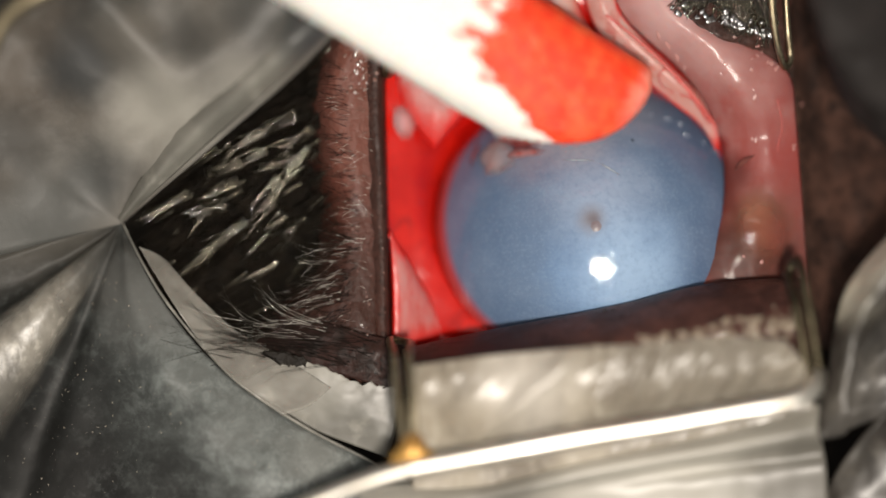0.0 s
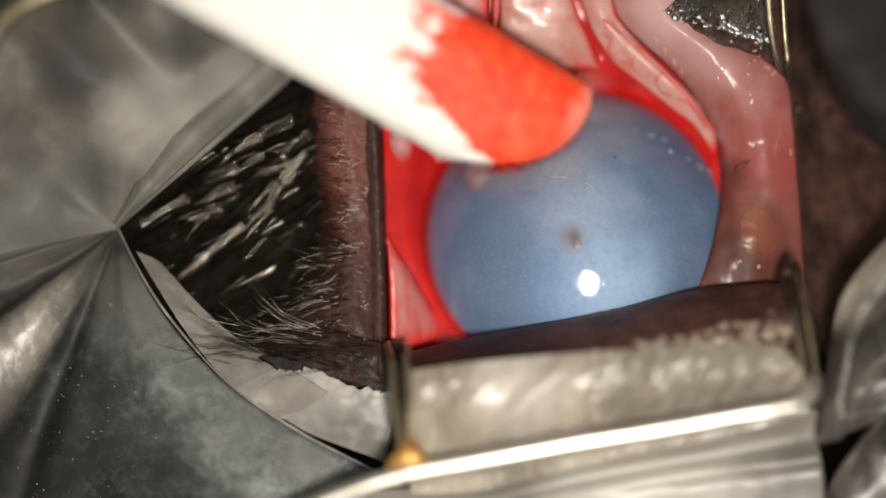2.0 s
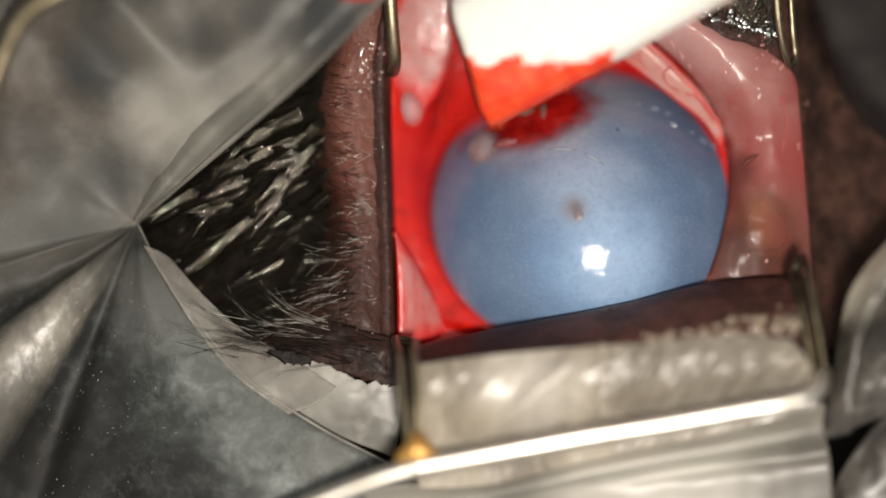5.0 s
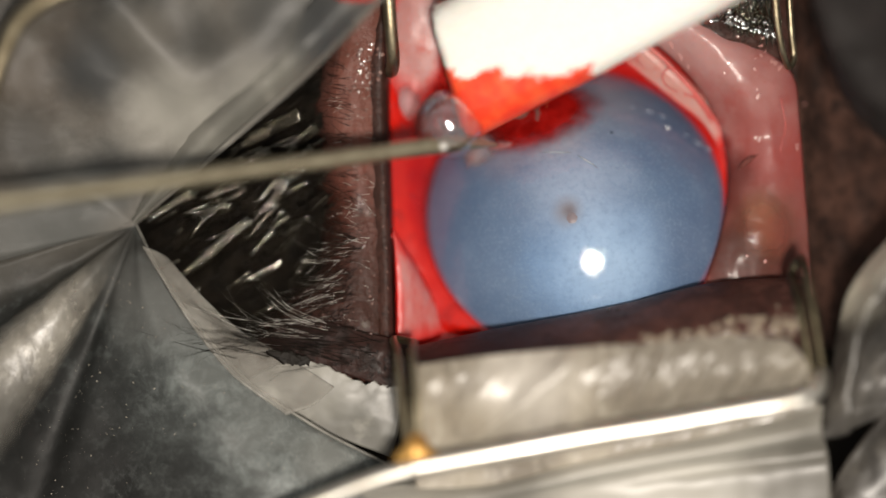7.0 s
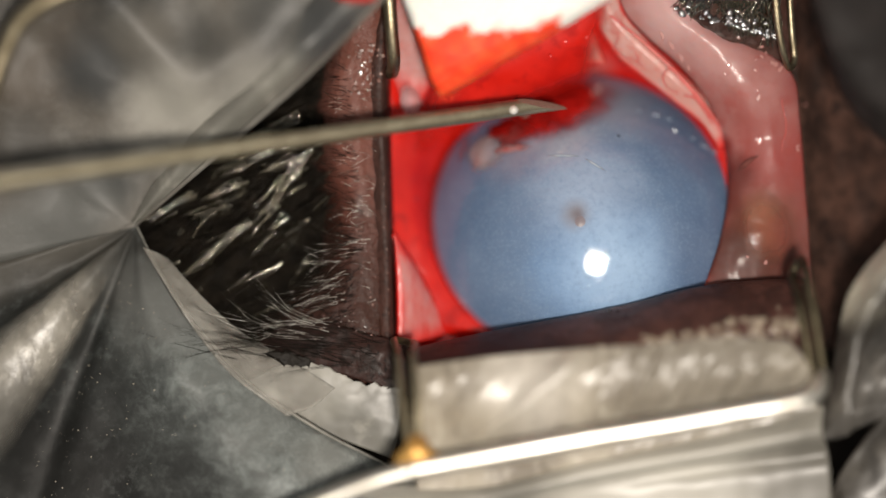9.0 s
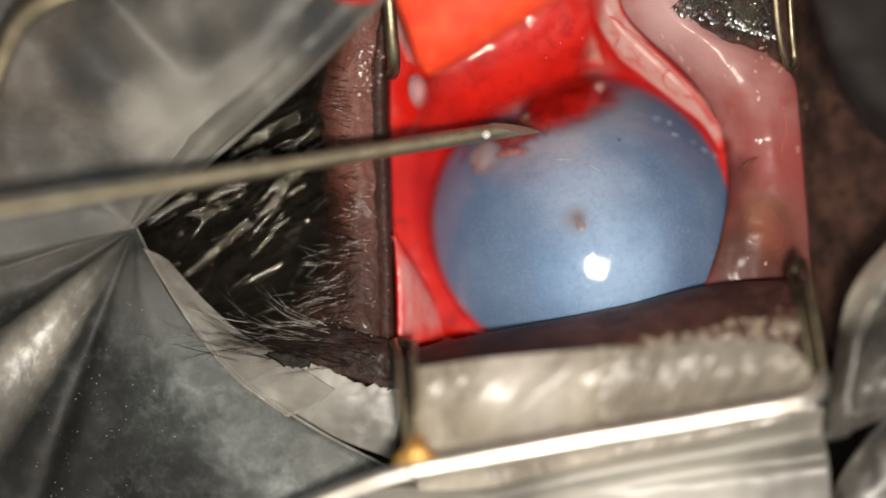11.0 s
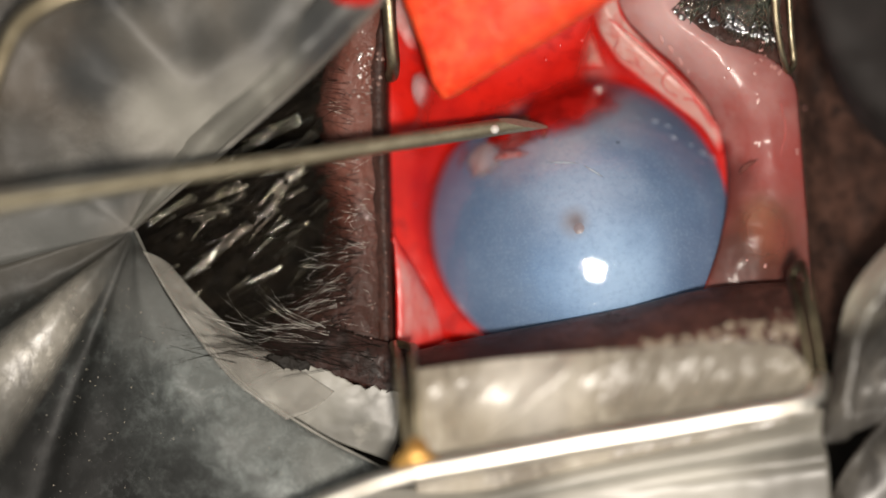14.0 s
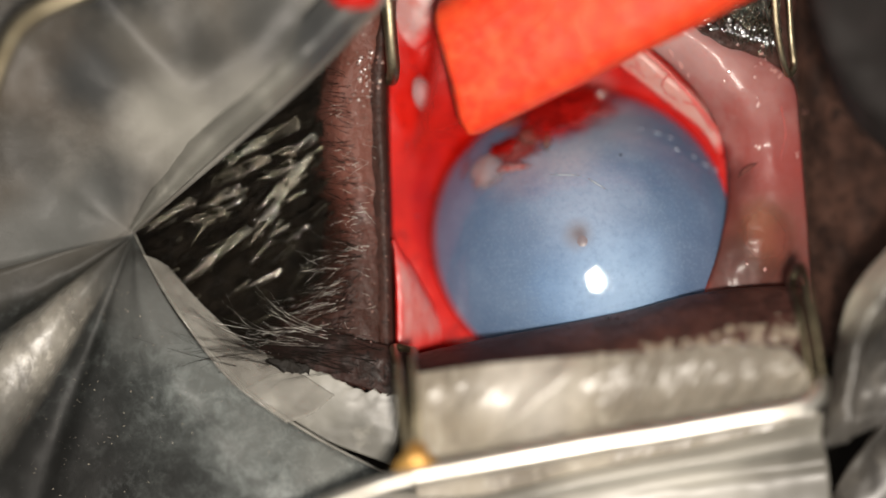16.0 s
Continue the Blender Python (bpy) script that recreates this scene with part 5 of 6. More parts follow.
    torn = np.array([noise.noise(Vector((k * 0.5, 13.0, 0))) for k in range(g.shape[1])])
    g[..., 1] += 7 * torn[None, :]
    part("gap", slab("gap", g, 0.1), under_skin, film, "dark patch laid on the film for the shade of a torn hole")
    g = loft([[(250, 440, 2.55), (286, 500, 3.05), (338, 582, 3.35), (404, 664, 3.75), (505, 740, 4.2)],
              [(276, 450, 2.4), (322, 520, 2.8), (386, 590, 3.1), (462, 656, 3.4), (552, 722, 3.8)],
              [(296, 462, 2.2), (352, 525, 2.5), (425, 590, 2.7), (505, 636, 3.0), (590, 690, 3.3)]], 60, 24)
    part("edge_strip", slab("edge_strip", g, 0.08, 0, 0.12, 45, 31), clear_sheet, film, "clear film edge lying over the cut opening")
    g = loft([[(640, 870, 6.0), (860, 850, 6.2), (1100, 800, 6.4), (1300, 760, 6.6), (1455, 720, 6.8)],
              [(640, 920, 7.0), (860, 880, 7.4), (1100, 835, 7.6), (1300, 800, 7.6), (1452, 766, 7.6)],
              [(640, 970, 6.0), (860, 930, 6.2), (1100, 880, 6.4), (1300, 850, 6.6), (1468, 850, 6.6)],
              [(640, 1160, 5.6), (860, 1160, 5.6), (1100, 1160, 5.6), (1300, 1160, 5.6), (1475, 1160, 5.6)]], 120, 110)
    for a, b, wide, high in (((740, 884), (1460, 800), 22, -0.55), ((880, 872), (1460, 774), 20, 0.25)):
        slope = (b[1] - a[1]) / (b[0] - a[0])
        off = g[..., 1] - a[1] - slope * (g[..., 0] - a[0])
        g[..., 2] += high * np.exp(-(off / wide) ** 2) * np.clip((g[..., 0] - a[0]) / 120, 0, 1)
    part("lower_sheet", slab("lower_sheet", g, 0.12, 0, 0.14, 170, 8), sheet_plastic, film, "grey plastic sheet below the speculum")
    g = loft([[(1640, 360, 7.6), (1568, 430, 7.4), (1500, 520, 7.0), (1478, 600, 6.6), (1468, 680, 6.8), (1455, 730, 7.0), (1446, 784, 7.0)],
              [(1680, 420, 9.1), (1590, 480, 8.8), (1535, 560, 8.4), (1512, 630, 8.0), (1502, 700, 7.9), (1500, 740, 7.8), (1498, 774, 7.2)],
              [(1720, 500, 7.1), (1640, 560, 6.9), (1590, 610, 6.8), (1570, 660, 6.8), (1564, 700, 6.9), (1562, 724, 7.0), (1560, 744, 6.8)],
              [(2100, 400, 7.6), (2100, 440, 7.6), (2100, 480, 7.6), (2100, 500, 7.6), (2100, 520, 7.6), (2100, 540, 7.6), (2100, 560, 7.6)]], 80, 60)
    slant = g.copy()
    slant[..., 0], slant[..., 1] = (g[..., 0] * 0.75 + g[..., 1] * 0.65) * 1.0, (g[..., 1] * 0.75 - g[..., 0] * 0.65) * 0.35
    g[..., 2] += 0.35 * bumpy(slant, 60, 4.0) + 0.05 * bumpy(slant, 20, 6.0)
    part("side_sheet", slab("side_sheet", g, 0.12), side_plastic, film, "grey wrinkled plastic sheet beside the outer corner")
    g = loft([[(1610, 680, 6.2), (1535, 768, 6.2), (1486, 836, 6.0), (1460, 892, 6.0), (1430, 1160, 6)],
              [(1720, 760, 7.0), (1620, 840, 7.0), (1570, 900, 6.8), (1540, 960, 6.8), (1520, 1160, 6)],
              [(2100, 800, 7.0), (2100, 900, 7.0), (2100, 960, 7.0), (2100, 1020, 7.0), (2100, 1160, 7)]], 50, 30)
    part("under_sheet", slab("under_sheet", g, 0.12, 0, 0.2, 60, 19), side_plastic, film, "grey plastic sheet under the speculum's end")
    g = loft([[(1420, -260, 9), (1425, -60, 9.0), (1455, 80, 9.0), (1500, 190, 9.0), (1560, 255, 9.0), (1680, 320, 9)],
              [(1480, -260, 11), (1490, -60, 11.0), (1520, 60, 11.0), (1570, 150, 11.0), (1630, 200, 11), (1760, 260, 11)],
              [(2100, -260, 9), (2100, -60, 9), (2100, 60, 9), (2100, 150, 9), (2100, 220, 9), (2100, 280, 9)]], 60, 30)
    part("corner_sheet", slab("corner_sheet", g, 0.12, 0, 0.25, 80, 13), dark_plastic, film, "dark grey plastic sheet at the brow")
    return film


# ---------------------------------------------------------------- speculum
def build_speculum():
    sp = thing("eyelid_speculum", "bright steel wire eyelid speculum with a brass joint", "speculum")
    part("bar", tube("bar", [P(*p) for p in ((722, 836, 9.4), (738, 833, 9.4), (860, 811, 9.5), (960, 793, 9.5), (1048, 777, 9.5), (1124, 765, 9.5), (1198, 753, 9.5), (1298, 735, 9.5),
                                             (1394, 718, 9.5), (1424, 710, 9.4), (1442, 694, 9.0), (1450, 666, 7.9))], [0.5], 16, 120), steel, sp, "polished steel bar")
    part("arm", tube("arm", [P(*p) for p in ((330, 1000, 8.6), (470, 934, 8.9), (590, 882, 9.1), (668, 853, 9.3), (730, 835, 9.4))], [0.5], 16, 60), steel, sp, "polished steel arm")
    part("prong", tube("prong", [P(*p) for p in ((742, 815, 9.4), (737, 760, 9.2), (733, 690, 8.8), (728, 640, 7.8), (716, 608, 3.4), (706, 606, 3.0), (702, 640, 7.0),
                                                 (707, 700, 8.4), (716, 760, 9.0), (724, 812, 9.4))], [0.21], 12, 80), dull_steel, sp, "steel wire prong")
    part("prong", tube("prong", [P(*p) for p in ((1456, 675, 8.0), (1447, 620, 8.2), (1434, 540, 8.2), (1420, 476, 7.4), (1411, 466, 6.2), (1404, 476, 6.0),
                                                 (1412, 540, 7.8), (1424, 610, 8.0), (1434, 665, 8.0))], [0.24], 12, 80), shaded_steel, sp, "steel wire prong, painted dark for shadow")
    part("prong", tube("prong", [P(*p) for p in ((676, -120, 5.0), (684, -20, 4.6), (690, 60, 4.2), (694, 110, 3.4), (690, 132, 2.0), (680, 120, 0.8))],
                       [0.36], 14, 60), dull_steel, sp, "steel wire prong")
    part("prong", tube("prong", [P(*p) for p in ((1362, -120, 5.0), (1368, -20, 4.8), (1374, 50, 4.4), (1384, 100, 3.8), (1394, 124, 2.8), (1402, 112, 2.0),
                                                 (1398, 60, 2.2), (1392, -40, 2.6))], [0.18], 12, 70), dull_steel, sp, "bright steel wire prong")
    # brass solder: a small three-cornered lump round the joint
    bm = bmesh.new()
    bmesh.ops.create_icosphere(bm, subdivisions=4, radius=1.0)
    for vtx in bm.verts:
        d = vtx.co.normalized()
        k = 1 + 0.28 * math.cos(3 * math.atan2(d.y, d.x) + 1.5) * (1 - d.z ** 2) + 0.10 * noise.noise(d * 3)
        vtx.co = Vector((d.x * 1.05 * k, d.y * 0.78 * k, d.z * 0.52)) * MM
    for f in bm.faces:
        f.smooth = True
    me = bpy.data.meshes.new("solder")
    bm.to_mesh(me)
    bm.free()
    ob = part("solder", me, brass, sp, "yellow brass solder at the joint")
    ob.location = P(735, 806, 9.35)
    return sp


def build_clip():
    clip = thing("wire_clip", "bent steel wire clip holding the drape", "clip")
    part("wire", tube("wire", [P(*p) for p in ((-120, 330, 7), (-30, 190, 8.6), (8, 90, 9.2), (38, 36, 9.6), (75, 8, 9.8), (150, -25, 9.8), (260, -80, 9.4))],
                      [0.5], 14, 60), dull_steel, clip, "bent steel wire")
    return clip


# ---------------------------------------------------------------- swabs, needle, blood, bubble
SWAB_W = 7.3
SWAB_L = 62.0


def build_swab(name, label, material, slant, hollow, round_end, low_round, thick=4.2):
    """A cellulose strip: leading corner at the origin, body back along -x and across to -y, both cut ends alike and rounded."""
    swab = thing(name, label, "swab")
    seg, verts, faces = 48, [], []
    runs = [(0.35, 0.55), (0.1, 0.82), (0.0, 0.93), (-0.15, 0.985), (-0.4, 1.0)] + [(float(x), 1.0) for x in np.linspace(-2.4, 0.35 - SWAB_L / 2, 15)]
    for x, s in runs:
        for j in range(seg):
            b = 2 * math.pi * j / seg
            c, d = math.cos(b), math.sin(b)
            y = math.copysign(abs(c) ** 0.62, c) * SWAB_W / 2 * (s if s == 1.0 else 0.5 + 0.5 * s)
            z = math.copysign(abs(d) ** 0.8, d) * thick / 2 * s
            n = noise.fractal(Vector((x * 0.5, y * 0.6, z * 0.6)), 0.8, 2, 3) * 0.10
            q = 2 * y / SWAB_W
            fade = max(0.0, 1 + x / 12)
            fray = noise.noise(Vector((y * 1.7, z * 1.7, 4))) * 0.18 if x > -0.5 else 0
            xx = x - 0.35 + (slant * (y - SWAB_W / 2) - hollow * (1 - q * q) - round_end * abs(q) ** 5 - low_round * (0.5 - q / 2) ** 3.5) * fade + fray
            verts.append(Vector((xx, y - SWAB_W / 2 + n * c, z + n * d)) * MM)
    half = len(runs)
    for k in range(half - 2, -1, -1):
        for j in range(seg):
            p = verts[k * seg + (seg // 2 - j) % seg]
            verts.append(Vector((-SWAB_L * MM - p.x, -SWAB_W * MM - p.y, p.z)))
    runs = runs + runs[-2::-1]
    for k in range(len(runs) - 1):
        for j in range(seg):
            faces.append((k * seg + j, k * seg + (j + 1) % seg, (k + 1) * seg + (j + 1) % seg, (k + 1) * seg + j))
    faces.append(tuple(reversed(range(seg))))
    faces.append(tuple((len(runs) - 1) * seg + j for j in range(seg)))
    me = mesh_of("sponge", verts, [f[::-1] for f in faces])
    part("sponge", me, material, swab)
    rng = np.random.default_rng(len(name))
    roots, ways, lens = [], [], []
    for _ in range(420):
        ring = 3 if rng.uniform() < 0.55 else int(rng.uniform(4, 12))
        p = verts[ring * seg + int(rng.integers(seg))]
        n = Vector((0.6 if ring == 3 else -0.1, (p.y / MM + SWAB_W / 2) / SWAB_W * 2, p.z / MM / thick * 2)) + Vector(rng.normal(0, 0.4, 3))
        roots.append(np.array(p - n * 0.02 * MM))
        ways.append(np.array(n))
        lens.append(rng.uniform(0.12, 0.45))
    tagged(part("fuzz", hairs("fuzz", roots, ways, lens, 0.018, 0.1, 0.5, 3, 3), material, swab, "loose cellulose fibres"), kind="stuff")
    return swab


def swab_at(u, v, z, yaw, rise=16.0, roll=0.0, corner=(0.0, 0.0)):
    """Pose with one point of the swab (its leading corner, or another in mm) at a plan place."""
    m = pose(0, 0, 0, roll, rise, yaw)
    at = P(u, v, z) - m.to_3x3() @ Vector((corner[0], corner[1], 0)) * MM
    return Matrix.Translation(at) @ m


def build_needle():
    """Hollow steel needle: tip at the origin, shaft back along -x, ground to a bevel."""
    needle = thing("needle", "slim steel hypodermic needle with a slanted sharp tip", "needle")
    r0, r1, seg, run = 0.46, 0.05, 28, 2.9
    verts, faces = [], []
    xs = [0.0] + [-6.0 - 4 * k for k in range(15)]
    for ring in (r0, r1):
        for k, x in enumerate(xs):
            for j in range(seg):
                b = 2 * math.pi * j / seg
                y, z = ring * math.cos(b), ring * math.sin(b)
                xx = x if k else -run * (z + r0) / (2 * r0)
                verts.append(Vector((xx, y, z + r0)) * MM)
    n = len(xs) * seg
    for k in range(len(xs) - 1):
        for j in range(seg):
            a, b = k * seg + j, k * seg + (j + 1) % seg
            faces.append((a, b, b + seg, a + seg))
            faces.append((n + b, n + a, n + a + seg, n + b + seg))
    ring = list(range(len(verts), len(verts) + seg))
    verts += [v.copy() for v in verts[:seg]]
    faces.append(tuple(reversed(ring)))
    for j in range(seg):
        b = (j + 1) % seg
        e = (len(xs) - 1) * seg
        faces.append((e + j, e + b, n + e + b, n + e + j))
    me = mesh_of("shaft", verts, faces)
    part("shaft", me, needle_steel, needle)
    me.materials.append(ground_steel)
    for f in me.polygons:
        f.use_smooth = len(f.vertices) == 4
        f.material_index = 0 if f.use_smooth else 1
    bm = bmesh.new()
    bmesh.ops.create_icosphere(bm, subdivisions=2, radius=0.26 * MM)
    for f in bm.faces:
        f.smooth = True
    bead = bpy.data.meshes.new("bead")
    bm.to_mesh(bead)
    bm.free()
    ob = part("bead", bead, pale_drop, needle, "clear drop hanging on the needle")
    ob.location = Vector((-3.3, -0.42, 0.60)) * MM
    return needle


def needle_at(u, v, z, slope, roll=-58.0, rise=18.0):
    """Pose with the tip at a plan place and the shaft climbing back to the left; slope: plan units down for each one to the left."""
    tip, away = P(u, v, z), 20.0
    for _ in range(8):
        back = P(u - 900, v + 900 * slope, z + away * math.sin(radians(rise))) - tip
        away = math.hypot(back.x, back.y) / MM / math.cos(radians(rise))
    return Matrix.Translation(tip) @ pose(0, 0, 0, roll, rise, math.degrees(math.atan2(-back.y, -back.x)))


def build_bubble():
    bm = bmesh.new()
    bmesh.ops.create_icosphere(bm, subdivisions=5, radius=1.85 * MM)
    shell = bmesh.ops.create_icosphere(bm, subdivisions=5, radius=1.835 * MM)
    bmesh.ops.reverse_faces(bm, faces=list({f for v in shell["verts"] for f in v.link_faces}))
    for f in bm.faces:
        f.smooth = True
    me = bpy.data.meshes.new("air_bubble")
    bm.to_mesh(me)
    bm.free()
    me.materials.append(bubble_skin())
    return tagged(new("air_bubble", me), "clear round air bubble at the needle tip", "bubble")


def build_pool():
    """A dome of fresh blood on the cornea, built about the middle of the globe."""
    me = eye_patch("blood_pool", 945, 220, 136, 84, 20, 0.20, 0.06, 21.0, 24, 96, 0.01, 0.04, 2.0)
    me.materials.append(blood_wet)
    ob = tagged(new("blood_pool", me), "glossy dark red pool of fresh blood on the cornea", "blood")
    ob.matrix_basis = eye_pose()
    return ob


def build_run():
    """Blood that runs down between the folds above the cornea."""
    g = loft([[(770, -180, 2.7), (785, 0, 2.7), (778, 120, 2.5), (745, 290, 0.9)], [(900, -180, 2.7), (890, 0, 2.7), (872, 115, 2.5), (838, 260, 0.6)],
              [(1010, -180, 2.7), (1010, 0, 2.7), (1000, 90, 2.2), (960, 205, 0.6)], [(1130, -180, 2.3), (1115, 0, 2.3), (1105, 60, 1.9), (1075, 160, -0.4)]], 48, 48)
    me = slab("blood_run", g, 0.3, 0.3, 0.06, 60, 17)
    run = thing("blood_run", "bright red sheet of blood between the folds", "blood")
    part("sheet", me, blood_sheet, run)
    # Flat drops added so that glints show in the blood.
    for u, v, z, r in ((998, 102, 2.5, 0.10), (1024, 76, 2.5, 0.12), (1062, 66, 2.3, 0.15)):
        bm = bmesh.new()
        bmesh.ops.create_icosphere(bm, subdivisions=2, radius=1.0)
        for p in bm.verts:
            p.co = Vector((p.co.x * 0.8, p.co.y * 1.3, p.co.z * 0.25)) * r * MM
        for f in bm.faces:
            f.smooth = True
        me = bpy.data.meshes.new("droplet")
        bm.to_mesh(me)
        bm.free()
        part("droplet", me, tissue_red, run).location = P(u, v, z)
    return run


# ---------------------------------------------------------------- put it together
head, patch, left_fold, conjunctiva = build_head()
eye, bulge = build_eye(head)
drape = build_drape()
film = build_film()
speculum = build_speculum()
clip = build_clip()
swab = build_swab("sponge_swab", "white cellulose swab with a blood-soaked red tip", swab_cloth("swab_stained", 9.6, False), 0.0, 0.0, 0.4, 5.2)
strip = build_swab("sponge_strip", "cellulose strip, white with one bloodied corner, far end soaked red", swab_cloth("swab_corner", 4.9, True), 0.20, 0.5, 0.4, 0.0)
needle = build_needle()
bubble = build_bubble()
pool = build_pool()
run = build_run()


def motions():
    # seconds, plan units right and down by which the front of the globe turns
    turns = [(0, 46, 20), (.3, 40, 24), (.5, 18, 33), (1, 21, 38), (1.5, 14, 26), (2, 17, 42), (2.5, 20, 36), (3, 18, 18), (3.5, 18, 23), (4, 12, -2), (4.2, 12, 6),
             (6.3, -4, -4), (6.5, -4, -3), (7, -2, 7), (7.5, 2, 7), (8, 0, 0), (8.5, 3, 2), (9, 11, 11), (11.5, 13, 17), (12, 14, 18), (12.5, 7, 12), (13, 12, 17),
             (13.5, 13, 18), (14, 10, 17), (14.5, 15, 25), (15, 8, 16), (15.5, 12, 24), (16, 16, 33)]
    walk(eye, [(t, eye_pose(u, v)) for t, u, v in turns])
    walk(conjunctiva, [(t, pose(u * 0.45 / UNIT * MM, -v * 0.85 / UNIT * MM, 0)) for t, u, v in turns])

    slips = [(0, -18, -4), (1, -20, -3), (2, -21, -3), (2.5, -4, -3), (3, -8, -5), (3.5, -9, -4), (4.2, -1, -2), (6.5, 0, 0), (12, -2, 0), (16, -4, 1)]
    walk(drape, [(t, pose(u / UNIT * MM, -v / UNIT * MM, 0)) for t, u, v in slips])
    walk(clip, [(t, pose(u / UNIT * MM, -v / UNIT * MM, 0)) for t, u, v in slips])

    first = [(0, 1168, 132, 4.2), (.2, 1166, 136, 4.2), (.4, 1134, 150, 4.3), (.6, 1066, 160, 4.5), (.8, 1028, 184, 4.8), (1, 1034, 208, 5), (1.2, 1054, 205, 5),
             (1.4, 1046, 196, 5), (1.5, 1044, 191, 5), (1.6, 1018, 184, 5), (1.8, 1032, 163, 4.8), (1.9, 1066, 147, 4.8), (2.0, 1067, 154, 5), (2.1, 1110, 100, 8),
             (2.2, 670, -30, 16), (2.3, 250, -160, 26), (2.5, -300, -500, 34), (3, -600, -700, 40), (16, -600, -700, 40)]
    walk(swab, [(t, swab_at(u, v, z, -29 if t > 0.4 else -30.5, 16)) for t, u, v, z in first])

    second = [(0, -700, -500, 40, 209), (2.3, -600, -300, 36, 209), (2.5, -480, 120, 28, 209), (2.6, 100, 285, 22, 209), (2.7, 215, 262, 20, 209), (2.8, 700, 280, 16, 209),
              (2.9, 680, 170, 16, 210), (3.0, 836, 172, 11, 212), (3.1, 926, 262, 8, 212), (3.2, 971, 271, 5, 213), (3.3, 904, 275, 4.2, 212), (3.4, 894, 259, 4.2, 212),
              (3.5, 864, 249, 4.2, 211), (3.6, 854, 239, 4.2, 211), (3.7, 838, 233, 4.2, 211), (3.8, 841, 227, 4.2, 211), (4.0, 902, 232, 4.2, 208), (4.1, 904, 234, 4.2, 208),
              (4.2, 884, 265, 4.2, 209), (4.7, 862, 250, 4.2, 208), (5.4, 836, 240, 4.4, 208), (5.9, 828, 256, 3.8, 207), (6.3, 824, 262, 3.6, 207), (6.6, 826, 268, 3.6, 207), (7.0, 818, 262, 3.6, 207),
              (7.3, 806, 230, 3.8, 208), (7.5, 782, 192, 4.0, 209), (7.7, 764, 120, 4.6, 210), (7.8, 735, 140, 5.0, 210), (7.9, 816, 262, 3.8, 208), (8.0, 804, 256, 3.8, 208),
              (8.1, 790, 256, 4.0, 209), (8.2, 766, 200, 4.2, 210), (8.5, 780, 200, 4.2, 210), (8.7, 780, 200, 4.2, 210), (9.0, 768, 188, 4.2, 210), (9.2, 775, 196, 4.2, 210)]
    rows = [(t, swab_at(u, v, z, w)) for t, u, v, z, w in second]
    middle, far_corner = (-SWAB_L / 2, -SWAB_W / 2), (-SWAB_L, -SWAB_W)
    rows += [(9.5, swab_at(1800, -420, 20, 214, 12, 0, middle)), (9.8, swab_at(2300, -700, 24, 250, 4, 0, middle)), (10.1, swab_at(2500, -900, 26, 300, 0, 0, middle)),
             (10.4, swab_at(2300, -700, 24, 350, -4, 0, middle)), (10.7, swab_at(1900, -460, 20, 386, -12, 0, middle)), (11.0, swab_at(744, 150, 6.0, 391, -16, 0, far_corner))]
    third = [(11.3, 770, 183, 211), (11.6, 768, 178, 211), (12, 774, 186, 211), (12.5, 770, 184, 211), (13, 776, 188, 211), (13.5, 776, 194, 211), (14, 774, 188, 211),
             (14.5, 780, 192, 210.5), (15, 774, 190, 210.5), (15.3, 782, 196, 209), (15.4, 802, 246, 207), (15.5, 794, 268, 206), (15.6, 808, 270, 206), (15.7, 814, 244, 206),
             (15.8, 810, 242, 206), (16, 818, 244, 206)]
    rows += [(t, swab_at(u, v, 4.0, w + 180, -16, 0, far_corner)) for t, u, v, w in third]
    walk(strip, rows)

    tips = [(0, -700, 480, 20), (5.2, -500, 430, 14), (5.9, 700, 255, 5), (6.3, 940, 234, 4.6), (6.5, 962, 228, 4.6), (6.6, 938, 224, 4.6), (6.7, 905, 224, 4.6),
            (6.8, 846, 262, 4.6), (6.9, 864, 252, 4.6), (7.0, 880, 262, 4.6), (7.1, 889, 256, 4.6), (7.2, 905, 250, 4.6), (7.3, 930, 234, 4.6), (7.4, 960, 238, 4.6),
            (7.5, 984, 238, 4.6), (7.6, 1000, 226, 4.6), (7.7, 986, 212, 4.6), (7.8, 684, 365, 6), (7.9, 738, 360, 5), (8.0, 762, 306, 4.6), (8.1, 842, 232, 4.6),
            (8.2, 980, 198, 4.6), (8.4, 984, 214, 4.6), (8.5, 1008, 204, 4.6), (8.6, 996, 220, 4.6), (8.7, 1004, 228, 4.6), (8.9, 1010, 208, 4.6),
            (9.0, 1000, 195, 4.6), (9.2, 954, 218, 4.6), (10.2, 930, 240, 4.8), (11.3, 970, 226, 4.6), (11.6, 984, 210, 4.6), (12, 978, 232, 4.6), (12.2, 984, 214, 4.6),
            (12.5, 980, 195, 4.6), (12.8, 972, 206, 4.6), (13, 972, 224, 4.6), (13.2, 970, 226, 4.6), (13.5, 948, 252, 4.6), (14, 968, 222, 4.6), (14.2, 934, 234, 4.6),
            (14.4, 972, 230, 4.6), (14.5, 976, 225, 4.6), (14.8, 970, 233, 4.6), (15, 968, 230, 4.6), (15.1, 945, 233, 4.6), (15.2, 892, 228, 4.8), (15.3, 768, 230, 5.5),
            (15.4, 574, 290, 7), (15.5, 620, 250, 7), (15.6, 608, 218, 8), (15.7, -200, 250, 14), (16, -700, 380, 20)]
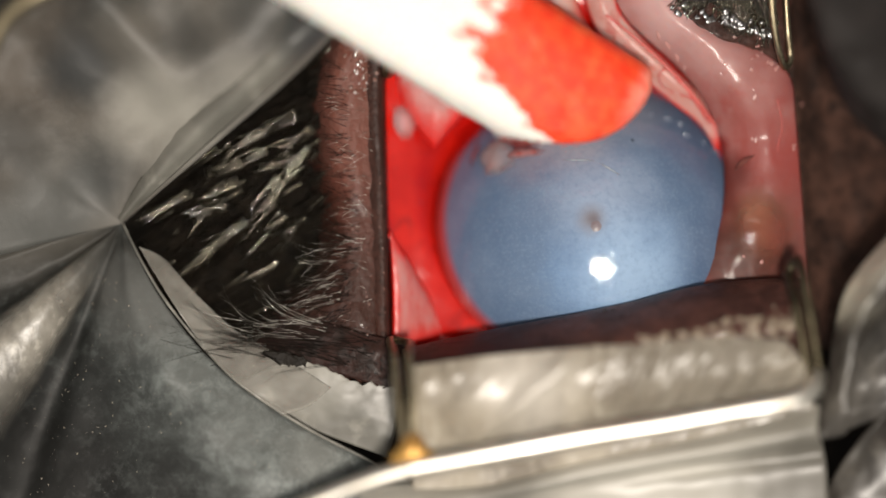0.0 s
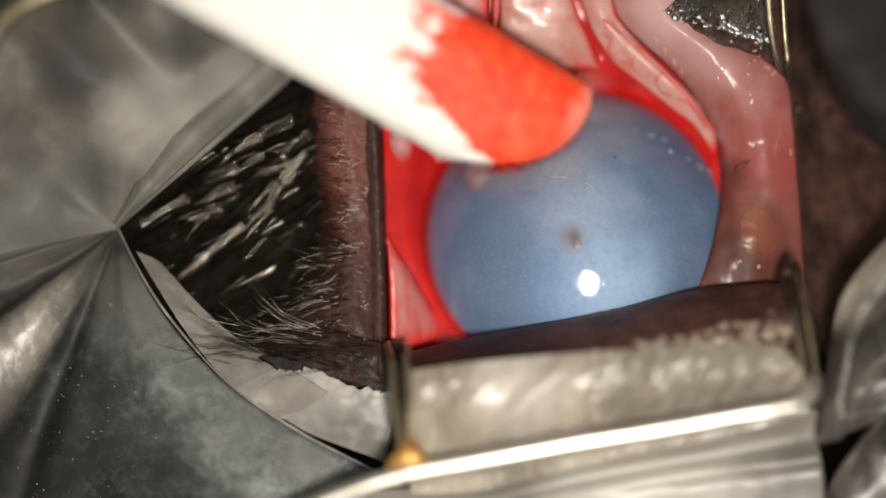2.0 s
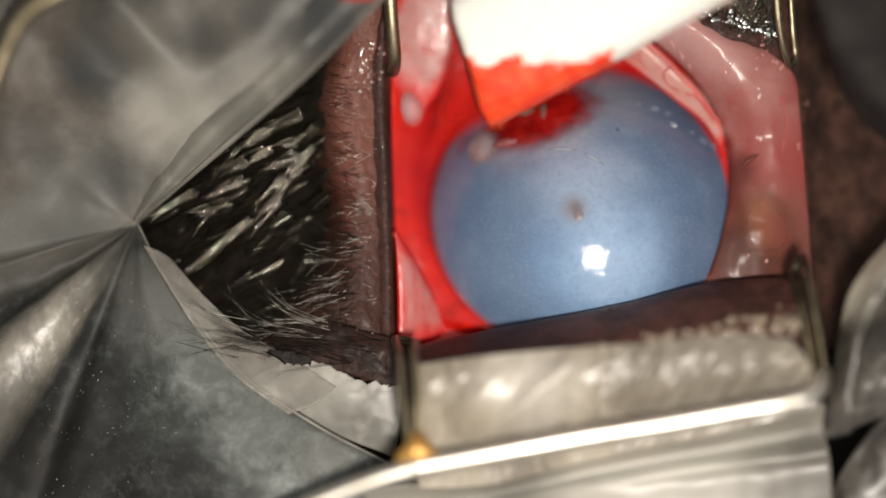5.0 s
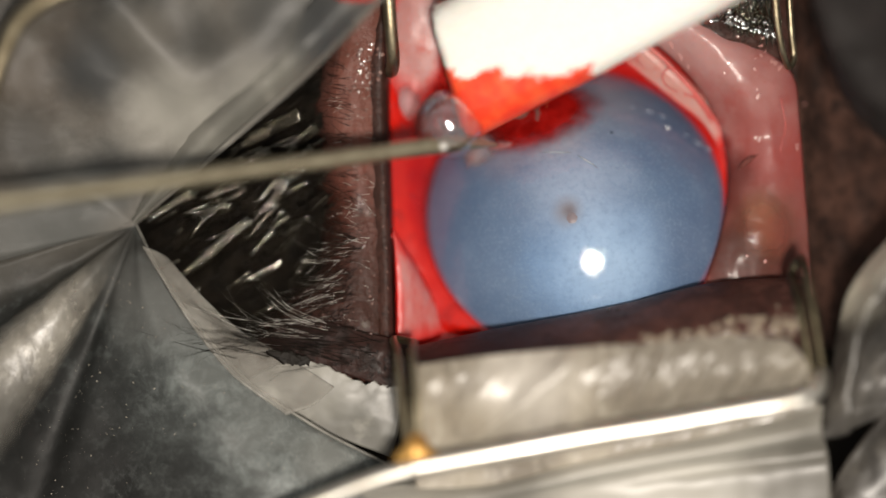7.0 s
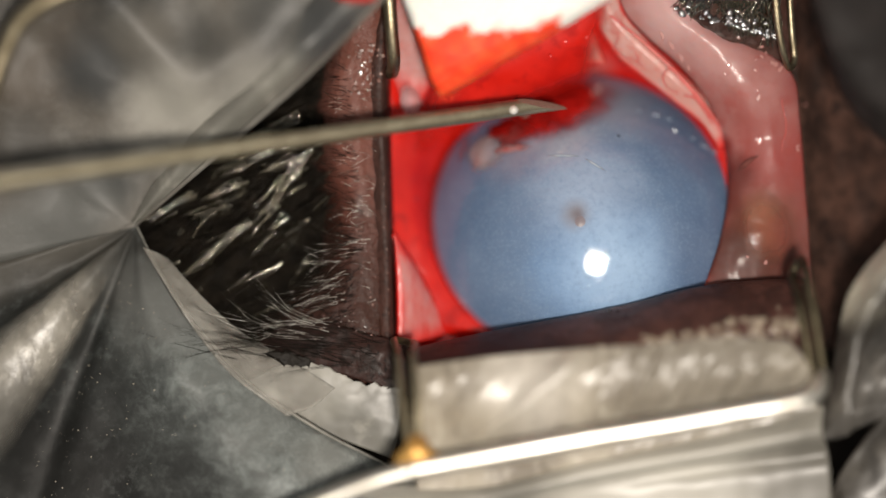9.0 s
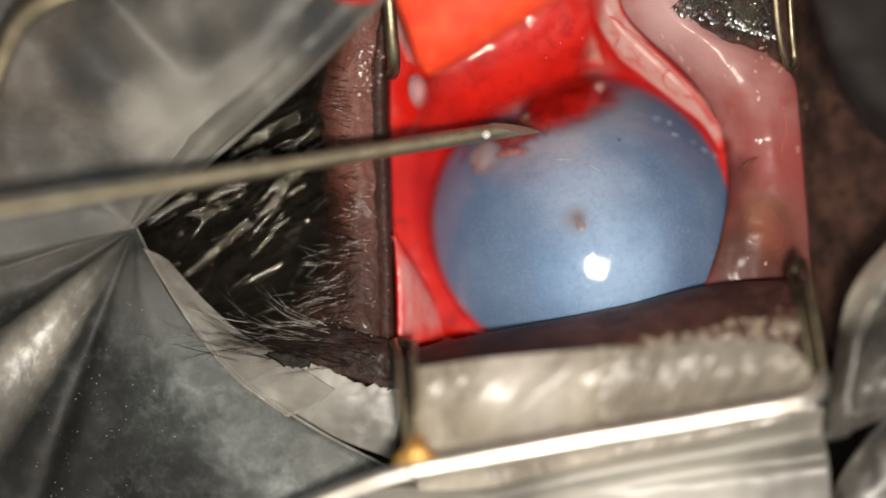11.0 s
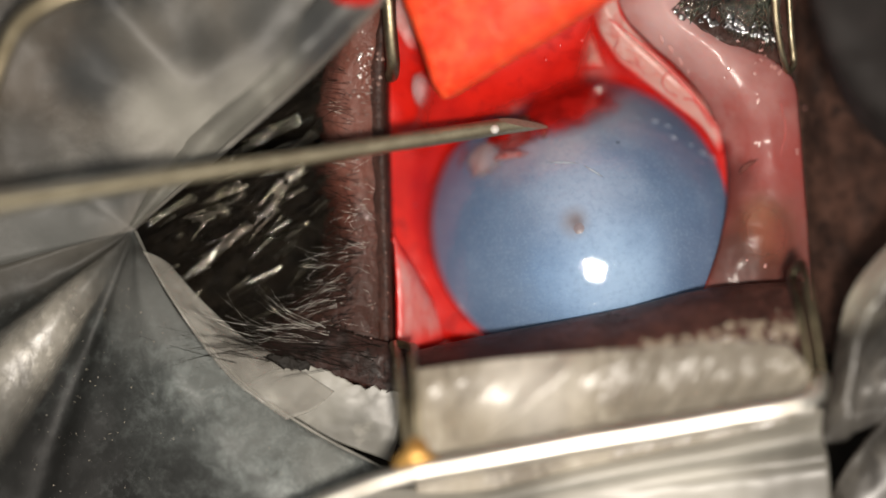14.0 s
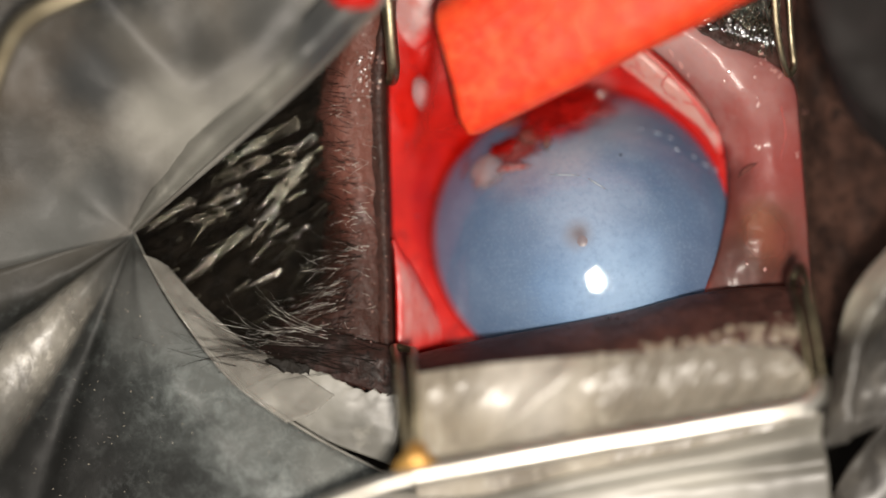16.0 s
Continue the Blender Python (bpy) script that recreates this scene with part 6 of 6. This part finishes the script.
    lie = ((5.9, 6.5, 6.8, 7.0, 7.2, 7.5, 7.8, 8.0, 8.2, 8.6, 9.0, 11.5, 12.5, 13.5, 14.5, 15.2, 15.5),
           (.11, .126, .120, .110, .110, .125, .110, .120, .115, .114, .121, .144, .140, .125, .138, .150, .144))
    walk(needle, [(t, needle_at(u, v, z + float(np.interp(t, (7.35, 7.7), (0.3, -2.2))), float(np.interp(t, *lie)) + 0.022)) for t, u, v, z in tips])

    floats = [(0, 900, 330, -9), (6.7, 800, 300, -9), (6.9, 790, 240, -2.2), (7.0, 792, 226, 5.2), (7.1, 802, 236, 5.2), (7.2, 864, 223, 5.4), (7.3, 899, 214, 5.2),
              (7.4, 919, 216, 3.4), (7.5, 920, 210, 2.6), (7.6, 930, 240, -8), (16, 930, 330, -9)]
    walk(bubble, [(t, Matrix.Translation(P(u, v, z))) for t, u, v, z in floats])

    walk(patch, [(t, pose(a / UNIT * MM, -b / UNIT * MM, c * MM)) for t, a, b, c in ((0, 0, -8, 0), (2.5, 0, 22, 0), (3.5, 2, -6, 0), (4.2, 6, -20, 0.1), (6.5, 4, -40, 0.2), (9.2, 6, -46, 0.3),
                                                                                     (11.3, 22, -66, 0.6), (16, 28, -70, 0.6))])

    walk(left_fold, [(t, pose(a / UNIT * MM, -b / UNIT * MM, c * MM)) for t, a, b, c in ((0, 0, 0, 0), (2.7, 0, 0, 0), (3.5, -8, -18, 0), (4.2, -30, -46, -0.1), (9.2, -48, -60, -0.2),
                                                                                         (11.3, -56, -130, -0.3), (16, -60, -150, -0.3))])
    out = on_eye(896, 174)
    walk(bulge, [(t, Matrix.Translation(out * (d * MM))) for t, d in ((0, -0.7), (9.2, -0.6), (10.6, -0.1), (11.3, 0.0), (15.2, 0.0), (15.6, -0.35), (16, -0.4))])

    creeps = [(0, 30, -40), (.5, 10, -20), (1.5, 0, -10), (1.8, -5, 15), (2.3, -8, 22), (3, -5, 16), (3.6, -5, 12), (4.2, 5, -5), (6.3, 12, -18), (7, 12, -14), (7.5, 18, -28), (8, 14, -16),
              (8.3, 26, -26), (8.7, 42, -34), (9.2, 56, -46), (11.3, 76, -58), (16, 72, -50)]
    walk(pool, [(t, eye_pose(u, v, (0.1, 0.1))) for t, u, v in creeps])
    walk(run, [(t, pose(e / UNIT * MM, d / UNIT * MM, 0)) for t, e, d in ((0, 10, 300), (2.35, 10, 300), (2.6, 6, 120), (2.8, 2, 20), (3.0, 0, 0), (6.3, -8, 5), (9, -26, 0),
                                                                            (11.3, -34, 0), (16, -34, 0))])


motions()
